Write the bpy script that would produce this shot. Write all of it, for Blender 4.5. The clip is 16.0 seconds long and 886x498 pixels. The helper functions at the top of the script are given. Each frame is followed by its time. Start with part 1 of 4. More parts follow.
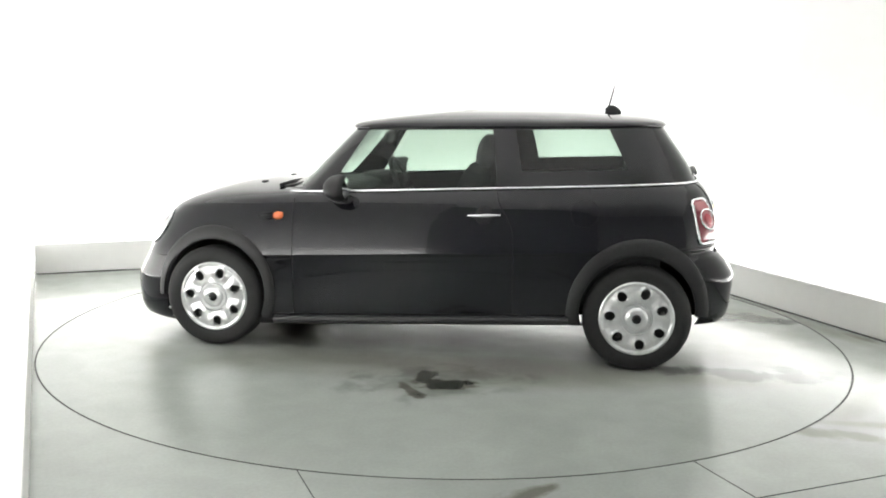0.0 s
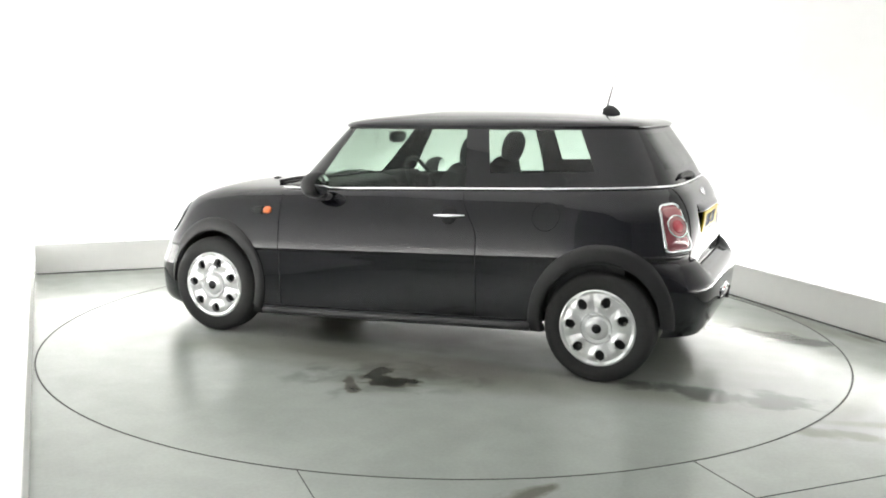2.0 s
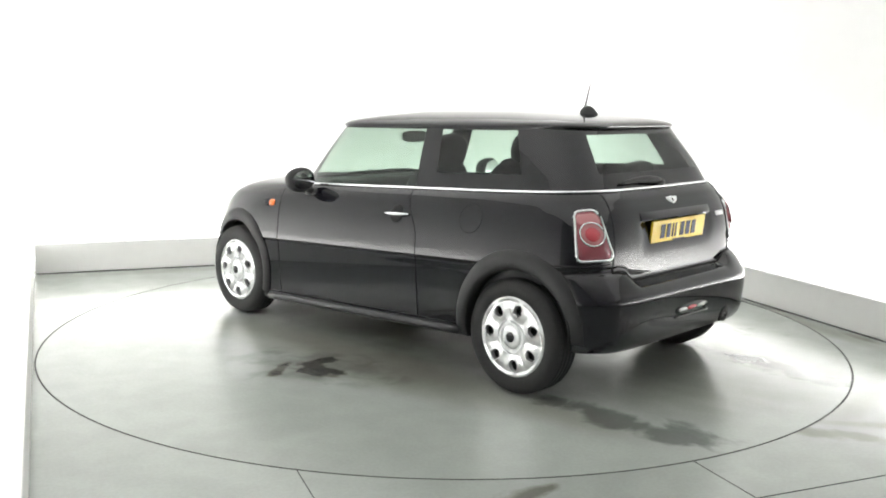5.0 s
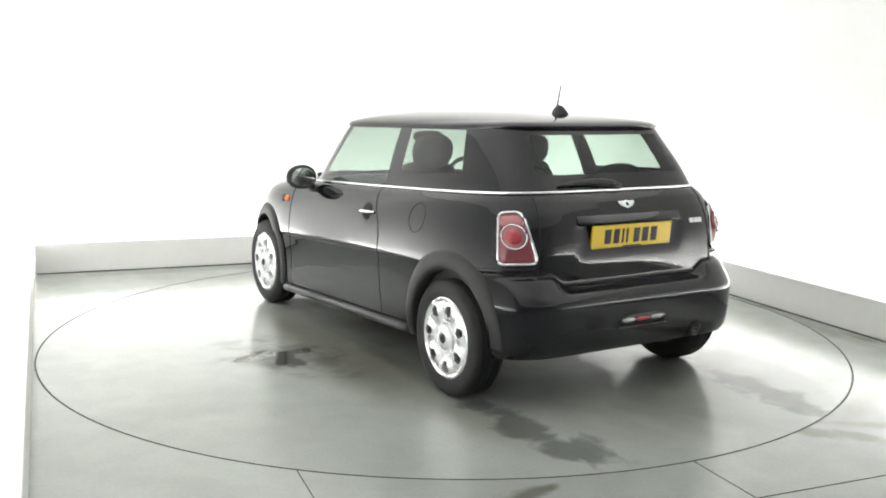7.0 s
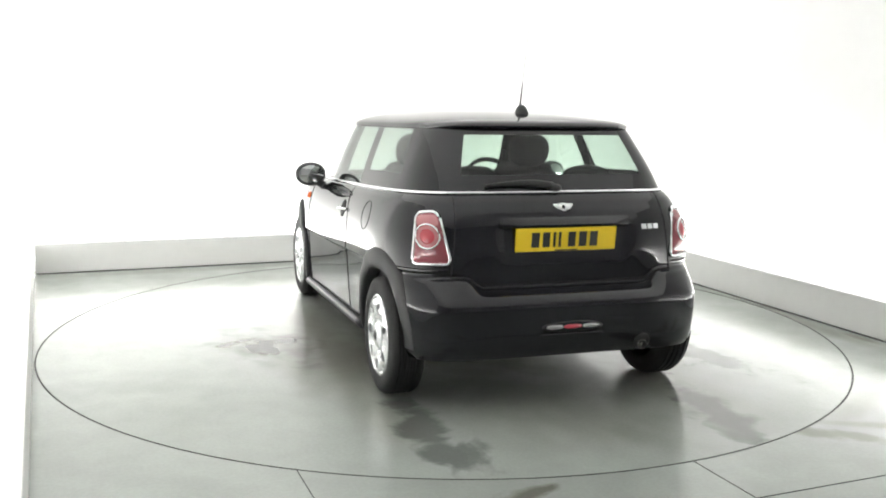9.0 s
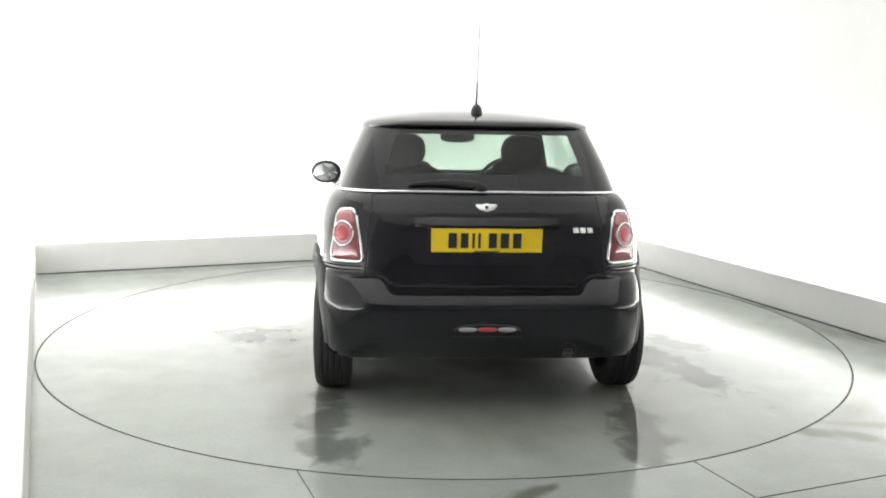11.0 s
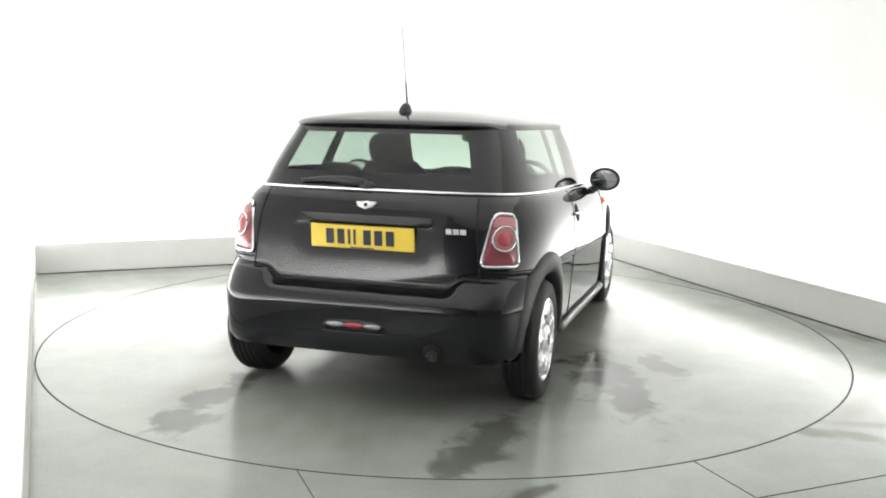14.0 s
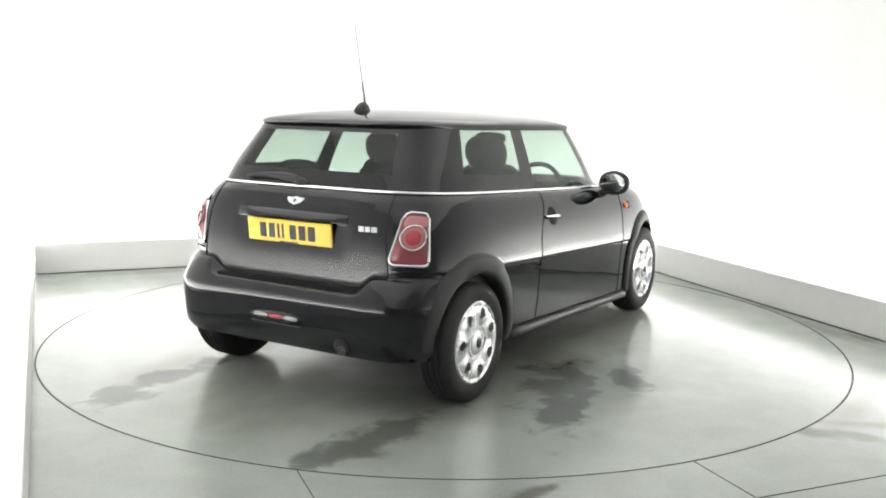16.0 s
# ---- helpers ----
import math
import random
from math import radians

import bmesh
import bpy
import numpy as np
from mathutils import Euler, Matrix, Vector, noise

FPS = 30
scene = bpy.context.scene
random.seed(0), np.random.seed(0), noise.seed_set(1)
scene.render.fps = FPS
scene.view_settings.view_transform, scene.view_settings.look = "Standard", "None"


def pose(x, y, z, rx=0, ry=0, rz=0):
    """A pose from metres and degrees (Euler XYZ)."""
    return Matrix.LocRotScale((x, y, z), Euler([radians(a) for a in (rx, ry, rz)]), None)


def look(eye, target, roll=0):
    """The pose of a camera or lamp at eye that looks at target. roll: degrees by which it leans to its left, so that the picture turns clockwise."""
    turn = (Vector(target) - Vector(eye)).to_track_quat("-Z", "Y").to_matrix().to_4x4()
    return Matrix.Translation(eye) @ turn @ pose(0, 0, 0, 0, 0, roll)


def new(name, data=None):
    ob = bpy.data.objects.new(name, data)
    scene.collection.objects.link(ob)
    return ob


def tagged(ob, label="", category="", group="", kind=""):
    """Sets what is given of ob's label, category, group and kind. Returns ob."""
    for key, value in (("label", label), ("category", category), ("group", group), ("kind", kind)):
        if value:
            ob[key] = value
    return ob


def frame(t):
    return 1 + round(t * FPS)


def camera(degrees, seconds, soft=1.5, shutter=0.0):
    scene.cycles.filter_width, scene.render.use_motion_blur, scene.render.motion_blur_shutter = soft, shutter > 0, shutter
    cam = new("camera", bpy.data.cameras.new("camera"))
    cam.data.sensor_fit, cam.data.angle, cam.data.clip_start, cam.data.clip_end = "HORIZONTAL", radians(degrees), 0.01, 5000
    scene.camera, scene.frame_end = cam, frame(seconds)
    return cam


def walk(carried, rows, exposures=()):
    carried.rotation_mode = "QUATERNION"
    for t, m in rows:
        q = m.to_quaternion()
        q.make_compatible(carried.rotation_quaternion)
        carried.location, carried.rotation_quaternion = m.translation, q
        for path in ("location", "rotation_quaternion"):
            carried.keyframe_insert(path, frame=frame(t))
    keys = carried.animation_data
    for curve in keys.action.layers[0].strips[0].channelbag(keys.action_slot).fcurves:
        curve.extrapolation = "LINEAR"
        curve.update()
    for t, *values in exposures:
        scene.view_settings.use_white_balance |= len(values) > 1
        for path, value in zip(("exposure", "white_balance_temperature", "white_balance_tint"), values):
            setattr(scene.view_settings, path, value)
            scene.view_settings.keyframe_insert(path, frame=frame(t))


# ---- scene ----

# camera: fixed on a tripod beside the turntable
cam = camera(50.85, 16.0, soft=1.9)
EYE = (0.0, -5.947, 1.489)
YAW, TILT, ROLL = -0.162, -9.24, 0.953
a_, p_ = radians(YAW), radians(TILT)
AIM = (EYE[0] + math.sin(a_) * math.cos(p_), EYE[1] + math.cos(a_) * math.cos(p_), EYE[2] + math.sin(p_))
still = look(EYE, AIM, ROLL)
walk(cam, [(0.0, still), (16.0, still)], exposures=[(0.0, 0.25), (16.0, 0.25)])

# turntable and booth plan
HEAD, RATE = 170.70, -6.959          # car's heading at the start, degrees a second
OX, OY = 0.038, -0.076             # car's middle from the turntable's centre
R_TABLE = 2.461
BOOTH = 22.15                      # the booth's turn against the camera's axes
WALL_R, WALL_L, WALL_B = 2.533, -2.533, 2.706
KERB_H, COVE = 0.25, 0.34
CEIL = 3.3
NEAR = -7.2
LEFT_END = -3.4                    # where the white wall and its light end; an added unseen grey wall follows

# ---- light ----
world = bpy.data.worlds.new("World")
scene.world = world
world.use_nodes = True
world.node_tree.nodes["Background"].inputs[0].default_value = (0.9, 1.0, 0.95, 1)
world.node_tree.nodes["Background"].inputs[1].default_value = 0.05
booth_m = pose(0, 0, 0, 0, 0, BOOTH)


def area_light(name, m, sx, sy, watts, colour=(1.0, 1.0, 0.97)):
    d = bpy.data.lights.new(name, "AREA")
    d.shape, d.size, d.size_y, d.energy, d.color = "RECTANGLE", sx, sy, watts, colour
    ob = new(name, d)
    ob.matrix_world = booth_m @ m
    return ob


COOL = (1.0, 0.995, 0.985)
area_light("ceiling_softbox", pose(0.05, -0.8, CEIL - 0.06), 4.4, 6.4, 26, COOL)
area_light("cove_tube_back", pose(0.05, WALL_B + COVE * 0.5, 0.06, 180), 5.0, 0.16, 106, COOL)
area_light("cove_tube_right", pose(WALL_R + COVE * 0.5, -1.6, 0.06, 180, 0, 90), 8.2, 0.16, 152, COOL)
area_light("cove_tube_left", pose(WALL_L - COVE * 0.5, (2.5 + LEFT_END) / 2, 0.06, 180, 0, 90), 2.5 - LEFT_END, 0.16, 112, COOL)


# ---- materials ----
def material(name, base=(0.5, 0.5, 0.5), rough=0.5, metal=0.0, coat=0.0, spec=0.5, grain=0.0, grain_scale=30.0, bump=0.0,
             emit=None, strength=0.0, rough_var=0.0):
    m = bpy.data.materials.new(name)
    m.use_nodes = True
    nt = m.node_tree
    b = nt.nodes["Principled BSDF"]
    b.inputs["Base Color"].default_value = (*base, 1)
    b.inputs["Roughness"].default_value = rough
    b.inputs["Metallic"].default_value = metal
    b.inputs["Coat Weight"].default_value = coat
    b.inputs["Coat Roughness"].default_value = 0.04
    b.inputs["Coat IOR"].default_value = 1.5
    b.inputs["Specular IOR Level"].default_value = spec
    if emit:
        b.inputs["Emission Color"].default_value = (*emit, 1)
        b.inputs["Emission Strength"].default_value = strength
    if grain or bump or rough_var:
        co = nt.nodes.new("ShaderNodeTexCoord")
        n1 = nt.nodes.new("ShaderNodeTexNoise")
        n1.inputs["Scale"].default_value, n1.inputs["Detail"].default_value = grain_scale, 5
        n2 = nt.nodes.new("ShaderNodeTexNoise")
        n2.inputs["Scale"].default_value, n2.inputs["Detail"].default_value = grain_scale / 14, 3
        nt.links.new(co.outputs["Object"], n1.inputs["Vector"])
        nt.links.new(co.outputs["Object"], n2.inputs["Vector"])
        mix = nt.nodes.new("ShaderNodeMath")
        mix.operation = "ADD"
        nt.links.new(n1.outputs["Fac"], mix.inputs[0])
        nt.links.new(n2.outputs["Fac"], mix.inputs[1])
        if grain:
            r = nt.nodes.new("ShaderNodeMapRange")
            r.inputs["From Min"].default_value, r.inputs["From Max"].default_value = 0.6, 1.4
            r.inputs["To Min"].default_value, r.inputs["To Max"].default_value = 1 - grain, 1 + grain
            nt.links.new(mix.outputs[0], r.inputs["Value"])
            v = nt.nodes.new("ShaderNodeVectorMath")
            v.operation = "SCALE"
            v.inputs[0].default_value = base
            nt.links.new(r.outputs[0], v.inputs["Scale"])
            nt.links.new(v.outputs[0], b.inputs["Base Color"])
        if rough_var:
            r = nt.nodes.new("ShaderNodeMapRange")
            r.inputs["From Min"].default_value, r.inputs["From Max"].default_value = 0.6, 1.4
            r.inputs["To Min"].default_value, r.inputs["To Max"].default_value = rough - rough_var, rough + rough_var
            nt.links.new(mix.outputs[0], r.inputs["Value"])
            nt.links.new(r.outputs[0], b.inputs["Roughness"])
        if bump:
            bp = nt.nodes.new("ShaderNodeBump")
            bp.inputs["Strength"].default_value, bp.inputs["Distance"].default_value = bump, 0.004
            nt.links.new(n1.outputs["Fac"], bp.inputs["Height"])
            nt.links.new(bp.outputs[0], b.inputs["Normal"])
    return m


def glass_material(name, tint, rough=0.0, ior=1.5):
    m = bpy.data.materials.new(name)
    m.use_nodes = True
    nt = m.node_tree
    nt.nodes.remove(nt.nodes["Principled BSDF"])
    out = nt.nodes["Material Output"]
    tr, gl = nt.nodes.new("ShaderNodeBsdfTransparent"), nt.nodes.new("ShaderNodeBsdfGlossy")
    tr.inputs[0].default_value = (*tint, 1)
    gl.inputs["Roughness"].default_value = rough
    lw, mx = nt.nodes.new("ShaderNodeLayerWeight"), nt.nodes.new("ShaderNodeMixShader")
    lw.inputs["Blend"].default_value = 0.5
    pw, mr = nt.nodes.new("ShaderNodeMath"), nt.nodes.new("ShaderNodeMapRange")
    pw.operation = "POWER"
    pw.inputs[1].default_value = 4.0
    mr.inputs["To Min"].default_value, mr.inputs["To Max"].default_value = 0.042, 1.0
    nt.links.new(lw.outputs["Facing"], pw.inputs[0])
    nt.links.new(pw.outputs[0], mr.inputs["Value"])
    nt.links.new(mr.outputs[0], mx.inputs[0])
    nt.links.new(tr.outputs[0], mx.inputs[1])
    nt.links.new(gl.outputs[0], mx.inputs[2])
    nt.links.new(mx.outputs[0], out.inputs[0])
    return m


def floor_material(name, marks=(), wet=()):
    """Sealed grey-green floor paint with scuffs; marks and wet: (x, y, length, width, turn, depth, softness) of grimy
    stains and painted shade, and of standing water.
    """
    m = bpy.data.materials.new(name)
    m.use_nodes = True
    nt = m.node_tree
    b = nt.nodes["Principled BSDF"]
    b.inputs["Specular IOR Level"].default_value = 0.68
    co = nt.nodes.new("ShaderNodeTexCoord")

    def noise_node(scale, detail, dist=0.0):
        n = nt.nodes.new("ShaderNodeTexNoise")
        n.inputs["Scale"].default_value, n.inputs["Detail"].default_value = scale, detail
        n.inputs["Distortion"].default_value = dist
        nt.links.new(co.outputs["Object"], n.inputs["Vector"])
        return n

    def math_node(op, a, c=None, clamp=False):
        n = nt.nodes.new("ShaderNodeMath")
        n.operation, n.use_clamp = op, clamp
        for k, v in ((0, a), (1, c)):
            if v is None:
                continue
            if isinstance(v, (int, float)):
                n.inputs[k].default_value = v
            else:
                nt.links.new(v, n.inputs[k])
        return n.outputs[0]

    def span(v, a, c, lo, hi):
        n = nt.nodes.new("ShaderNodeMapRange")
        n.interpolation_type = "SMOOTHSTEP"
        for k, val in (("From Min", a), ("From Max", c), ("To Min", lo), ("To Max", hi)):
            n.inputs[k].default_value = val
        nt.links.new(v, n.inputs["Value"])
        return n.outputs[0]

    big, fine, mid = noise_node(0.9, 3, 0.6), noise_node(60, 4), noise_node(5.5, 6, 0.4)

    def patches(rows):
        total = None
        for x, y, ln, wd, turn, depth, soft in rows:
            mp = nt.nodes.new("ShaderNodeMapping")
            mp.vector_type = "TEXTURE"
            mp.inputs["Location"].default_value = (x, y, 0)
            mp.inputs["Rotation"].default_value = (0, 0, radians(turn))
            mp.inputs["Scale"].default_value = (ln, wd, 1)
            nt.links.new(co.outputs["Object"], mp.inputs["Vector"])
            ln_ = nt.nodes.new("ShaderNodeVectorMath")
            ln_.operation = "LENGTH"
            nt.links.new(mp.outputs[0], ln_.inputs[0])
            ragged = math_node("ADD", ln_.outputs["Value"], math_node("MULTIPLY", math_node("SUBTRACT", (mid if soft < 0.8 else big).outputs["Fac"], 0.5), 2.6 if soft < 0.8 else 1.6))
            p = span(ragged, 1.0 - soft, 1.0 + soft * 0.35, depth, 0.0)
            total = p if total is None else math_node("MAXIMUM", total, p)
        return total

    stain_shade, pool = patches(marks), patches(wet)
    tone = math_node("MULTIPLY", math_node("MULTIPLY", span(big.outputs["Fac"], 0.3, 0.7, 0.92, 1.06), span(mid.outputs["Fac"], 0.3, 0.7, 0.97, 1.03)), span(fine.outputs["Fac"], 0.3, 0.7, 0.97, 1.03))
    if stain_shade is not None:
        tone = math_node("MULTIPLY", tone, math_node("SUBTRACT", 1.0, stain_shade))
    if pool is not None:
        tone = math_node("MULTIPLY", tone, math_node("SUBTRACT", 1.0, math_node("MULTIPLY", pool, 0.68)))
    v = nt.nodes.new("ShaderNodeVectorMath")
    v.operation = "SCALE"
    v.inputs[0].default_value = FLOOR_RGB
    if stain_shade is not None:                       # grime and painted shade are browner than the paint
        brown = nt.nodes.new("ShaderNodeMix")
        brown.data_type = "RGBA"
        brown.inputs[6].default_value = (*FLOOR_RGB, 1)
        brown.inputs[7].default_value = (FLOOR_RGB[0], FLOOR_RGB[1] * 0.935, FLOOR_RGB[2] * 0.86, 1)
        nt.links.new(math_node("MULTIPLY", stain_shade, 2.2, True), brown.inputs[0])
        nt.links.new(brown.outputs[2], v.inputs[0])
    nt.links.new(tone, v.inputs["Scale"])
    nt.links.new(v.outputs[0], b.inputs["Base Color"])
    ro = span(mid.outputs["Fac"], 0.25, 0.75, 0.19, 0.25)
    if stain_shade is not None:                       # the darkened patches are smoother
        ro = math_node("MULTIPLY", ro, math_node("SUBTRACT", 1.0, math_node("MULTIPLY", stain_shade, 0.5)))
    if pool is not None:
        ro = math_node("MULTIPLY", ro, math_node("SUBTRACT", 1.0, math_node("MULTIPLY", pool, 0.6)))
    nt.links.new(ro, b.inputs["Roughness"])
    bp = nt.nodes.new("ShaderNodeBump")
    bp.inputs["Strength"].default_value, bp.inputs["Distance"].default_value = 0.03, 0.001
    nt.links.new(fine.outputs["Fac"], bp.inputs["Height"])
    nt.links.new(bp.outputs[0], b.inputs["Normal"])
    return m


FLOOR_RGB = (0.355, 0.382, 0.357)
paint = material("black_car_paint", (0.005, 0.005, 0.0075), 0.5, 0, 1.0, 0.0)
gloss_black = material("gloss_black_pillar", (0.008, 0.008, 0.010), 0.05, 0, 0.0, 0.5)
plastic = material("black_textured_plastic", (0.011, 0.011, 0.012), 0.5, grain=0.15, grain_scale=160, bump=0.25)
satin_plastic = material("satin_dark_plastic", (0.028, 0.028, 0.03), 0.38, grain=0.12, grain_scale=90, bump=0.1)
rubber = material("tyre_rubber", (0.012, 0.012, 0.012), 0.72, grain=0.25, grain_scale=60, bump=0.3)
dark = material("dark_cavity", (0.008, 0.008, 0.008), 0.8)
silver = material("silver_wheel_paint", (0.77, 0.78, 0.79), 0.24, 0.7, 0.3, grain=0.05, grain_scale=25)
satin = material("satin_silver", (0.82, 0.83, 0.84), 0.35, 0.35)
chrome = material("chrome", (0.78, 0.79, 0.8), 0.1, 1.0)
red_lens = material("red_lens", (0.26, 0.05, 0.065), 0.12, 0, 1.0)
pink_lens = material("bright_red_lens", (0.44, 0.045, 0.06), 0.12, 0, 1.0)
rose_lens = material("rose_lens", (0.42, 0.14, 0.15), 0.12, 0, 1.0)
clear_lens = material("clear_lens", (0.42, 0.41, 0.41), 0.12, 0.3, 1.0)
orange_lens = material("orange_lens", (0.85, 0.16, 0.02), 0.15, 0, 1.0)
yellow_plate = material("yellow_plate", (0.82, 0.58, 0.02), 0.35, grain=0.04, grain_scale=40)
black_ink = material("black_ink", (0.012, 0.012, 0.012), 0.5)
cloth = material("dark_seat_cloth", (0.03, 0.03, 0.032), 0.9, grain=0.25, grain_scale=120, bump=0.3)
trim_in = material("interior_plastic", (0.020, 0.021, 0.022), 0.6, grain=0.12, grain_scale=80)
headliner = material("grey_headliner", (0.32, 0.33, 0.32), 0.9, grain=0.06, grain_scale=60)
side_glass = glass_material("green_tinted_glass", (0.60, 0.69, 0.63))
rear_glass = glass_material("dark_tinted_glass", (0.57, 0.65, 0.60))
steel = material("dull_steel", (0.09, 0.088, 0.085), 0.4, 1.0, grain=0.2, grain_scale=50)
grey_plastic = material("grey_plastic", (0.3, 0.3, 0.29), 0.5)
mirror_glass = material("mirror_glass", (0.85, 0.86, 0.86), 0.02, 1.0)
wall_white = material("white_wall_paint", (0.865, 0.865, 0.855), 0.75, grain=0.015, grain_scale=6, bump=0.05)
# tone of the unseen walls, set by how dark the car reflects them
unseen_wall_grey = material("grey_wall_paint", (0.46, 0.46, 0.465), 0.7, grain=0.05, grain_scale=6, bump=0.05)
kerb_paint = material("off_white_kerb_paint", (0.86, 0.86, 0.84), 0.55, grain=0.025, grain_scale=14, bump=0.06)
# x, y, length, width, turn, depth, softness of each dark patch
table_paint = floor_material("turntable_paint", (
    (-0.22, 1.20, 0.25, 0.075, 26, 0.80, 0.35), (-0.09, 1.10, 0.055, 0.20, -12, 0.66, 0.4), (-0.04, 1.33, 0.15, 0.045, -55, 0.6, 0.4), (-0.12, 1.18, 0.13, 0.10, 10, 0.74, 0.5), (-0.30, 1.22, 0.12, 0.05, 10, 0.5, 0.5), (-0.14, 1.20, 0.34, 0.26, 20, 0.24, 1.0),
    # broad soft rows: the car's shade painted onto the table, mixed with grime
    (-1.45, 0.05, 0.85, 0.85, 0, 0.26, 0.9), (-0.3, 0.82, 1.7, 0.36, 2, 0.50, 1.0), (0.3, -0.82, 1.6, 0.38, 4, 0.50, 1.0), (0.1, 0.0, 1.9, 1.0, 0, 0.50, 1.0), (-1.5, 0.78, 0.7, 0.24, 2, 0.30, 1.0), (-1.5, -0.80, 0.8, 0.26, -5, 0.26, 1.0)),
    wet=((-1.88, 0.66, 0.56, 0.12, 2, 0.75, 0.45), (-2.12, 0.62, 0.24, 0.13, 0, 0.7, 0.5), (-1.90, -0.78, 0.52, 0.12, -6, 0.75, 0.5), (-2.05, -0.76, 0.26, 0.13, -6, 0.7, 0.5),
         (-0.80, -1.20, 0.60, 0.21, 18, 0.78, 0.55), (-0.52, -1.08, 0.18, 0.30, -18, 0.75, 0.5), (-0.42, -1.40, 0.30, 0.12, 30, 0.68, 0.55), (-1.10, -1.30, 0.20, 0.14, 40, 0.82, 0.4), (-0.62, -1.18, 0.75, 0.46, 8, 0.35, 0.9),
         (-0.16, 1.16, 0.42, 0.26, 20, 0.5, 0.7)))
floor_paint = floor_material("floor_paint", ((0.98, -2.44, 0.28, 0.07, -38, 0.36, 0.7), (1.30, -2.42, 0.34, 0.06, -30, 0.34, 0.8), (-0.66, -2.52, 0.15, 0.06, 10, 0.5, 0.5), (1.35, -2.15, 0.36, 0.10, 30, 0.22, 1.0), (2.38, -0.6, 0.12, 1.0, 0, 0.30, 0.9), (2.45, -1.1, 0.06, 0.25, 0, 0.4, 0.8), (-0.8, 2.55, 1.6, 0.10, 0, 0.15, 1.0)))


# ---- mesh helpers ----
def mesh_object(name, bm, mat, parent=None, smooth=True, label=""):
    bmesh.ops.recalc_face_normals(bm, faces=bm.faces)
    me = bpy.data.meshes.new(name)
    bm.to_mesh(me)
    bm.free()
    me.materials.append(mat)
    for p in me.polygons:
        p.use_smooth = smooth
    ob = new(name, me)
    if parent:
        ob.parent = parent
    if label:
        ob["label"] = label
    return ob


def part(name, bm, mat, parent, label="", smooth=True):
    return mesh_object(name, bm, mat, parent, smooth, label)


def sharpen(ob, angle=35):
    bm = bmesh.new()
    bm.from_mesh(ob.data)
    for e in bm.edges:
        if len(e.link_faces) == 2 and e.calc_face_angle(0) > radians(angle):
            e.smooth = False
    bm.to_mesh(ob.data)
    bm.free()
    return ob


def grid(bm, rows, closed=False):
    """Quads between rows of points of one length."""
    vs = [[bm.verts.new(p) for p in r] for r in rows]
    n = len(rows[0])
    for i in range(len(rows) - 1):
        for j in range(n if closed else n - 1):
            k = (j + 1) % n
            bm.faces.new((vs[i][j], vs[i][k], vs[i + 1][k], vs[i + 1][j]))
    return vs


def box(bm, lo, hi, m=None, bevel=0.0):
    c = [(a + b) / 2 for a, b in zip(lo, hi)]
    s = [abs(b - a) for a, b in zip(lo, hi)]
    mm = Matrix.Translation(c) @ Matrix.Diagonal((*s, 1))
    r = bmesh.ops.create_cube(bm, size=1, matrix=(m @ mm) if m else mm)
    if bevel:
        es = list({e for v in r["verts"] for e in v.link_edges})
        bmesh.ops.bevel(bm, geom=es, offset=bevel, segments=2, affect="EDGES", profile=0.5)


def tube(bm, pts, r, n=8, closed=False):
    pts = [Vector(p) for p in pts]
    rows = []
    for i, p in enumerate(pts):
        if closed:
            t = pts[(i + 1) % len(pts)] - pts[i - 1]
        else:
            t = pts[min(i + 1, len(pts) - 1)] - pts[max(i - 1, 0)]
        t.normalize()
        up = Vector((0, 0, 1)) if abs(t.z) < 0.9 else Vector((1, 0, 0))
        a = t.cross(up).normalized()
        b = t.cross(a)
        rr = r[i] if isinstance(r, (list, tuple)) else r
        rows.append([p + (a * math.cos(2 * math.pi * k / n) + b * math.sin(2 * math.pi * k / n)) * rr for k in range(n)])
    if closed:
        rows.append(rows[0])
    vs = grid(bm, rows, closed=True)
    if not closed:
        bm.faces.new(vs[0])
        bm.faces.new(vs[-1])
    else:
        bmesh.ops.remove_doubles(bm, verts=bm.verts, dist=1e-6)


def lathe(bm, profile, n=48, axis="y"):
    """profile: (radius, along) pairs turned about the y axis."""
    rows = [[(r * math.cos(2 * math.pi * k / n), h, r * math.sin(2 * math.pi * k / n)) for k in range(n)] for r, h in profile]
    return grid(bm, rows, closed=True)


# ---- the booth ----
def booth_box(name, lo, hi, mat, bevel=0.0, label="", category=""):
    bm = bmesh.new()
    box(bm, lo, hi, None, bevel)
    ob = mesh_object(name, bm, mat, None, False)
    ob.matrix_world = booth_m.copy()
    return tagged(ob, label, category, kind="structure")


def build_floor():
    n = 160
    bm = bmesh.new()
    r = R_TABLE + 0.0035
    inner = [(r * math.cos(2 * math.pi * k / n), r * math.sin(2 * math.pi * k / n), 0) for k in range(n)]
    low = [(x, y, -0.12) for x, y, z in inner]
    outer = []
    for k in range(n):
        a = 2 * math.pi * k / n
        c, s = math.cos(a), math.sin(a)
        f = 9.0 / max(abs(c), abs(s))
        outer.append((c * f, s * f, 0))
    grid(bm, [low, inner, outer], closed=True)
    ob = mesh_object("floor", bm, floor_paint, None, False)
    ob.matrix_world = booth_m.copy()
    tagged(ob, "glossy grey-green painted concrete floor with scuffs", "floor", kind="structure")
    bm = bmesh.new()
    box(bm, (-2.7, -2.7, -0.16), (2.7, 2.7, -0.12))
    tagged(mesh_object("pit_floor", bm, dark, None, False), "dark pit below the turntable", "floor", kind="structure")


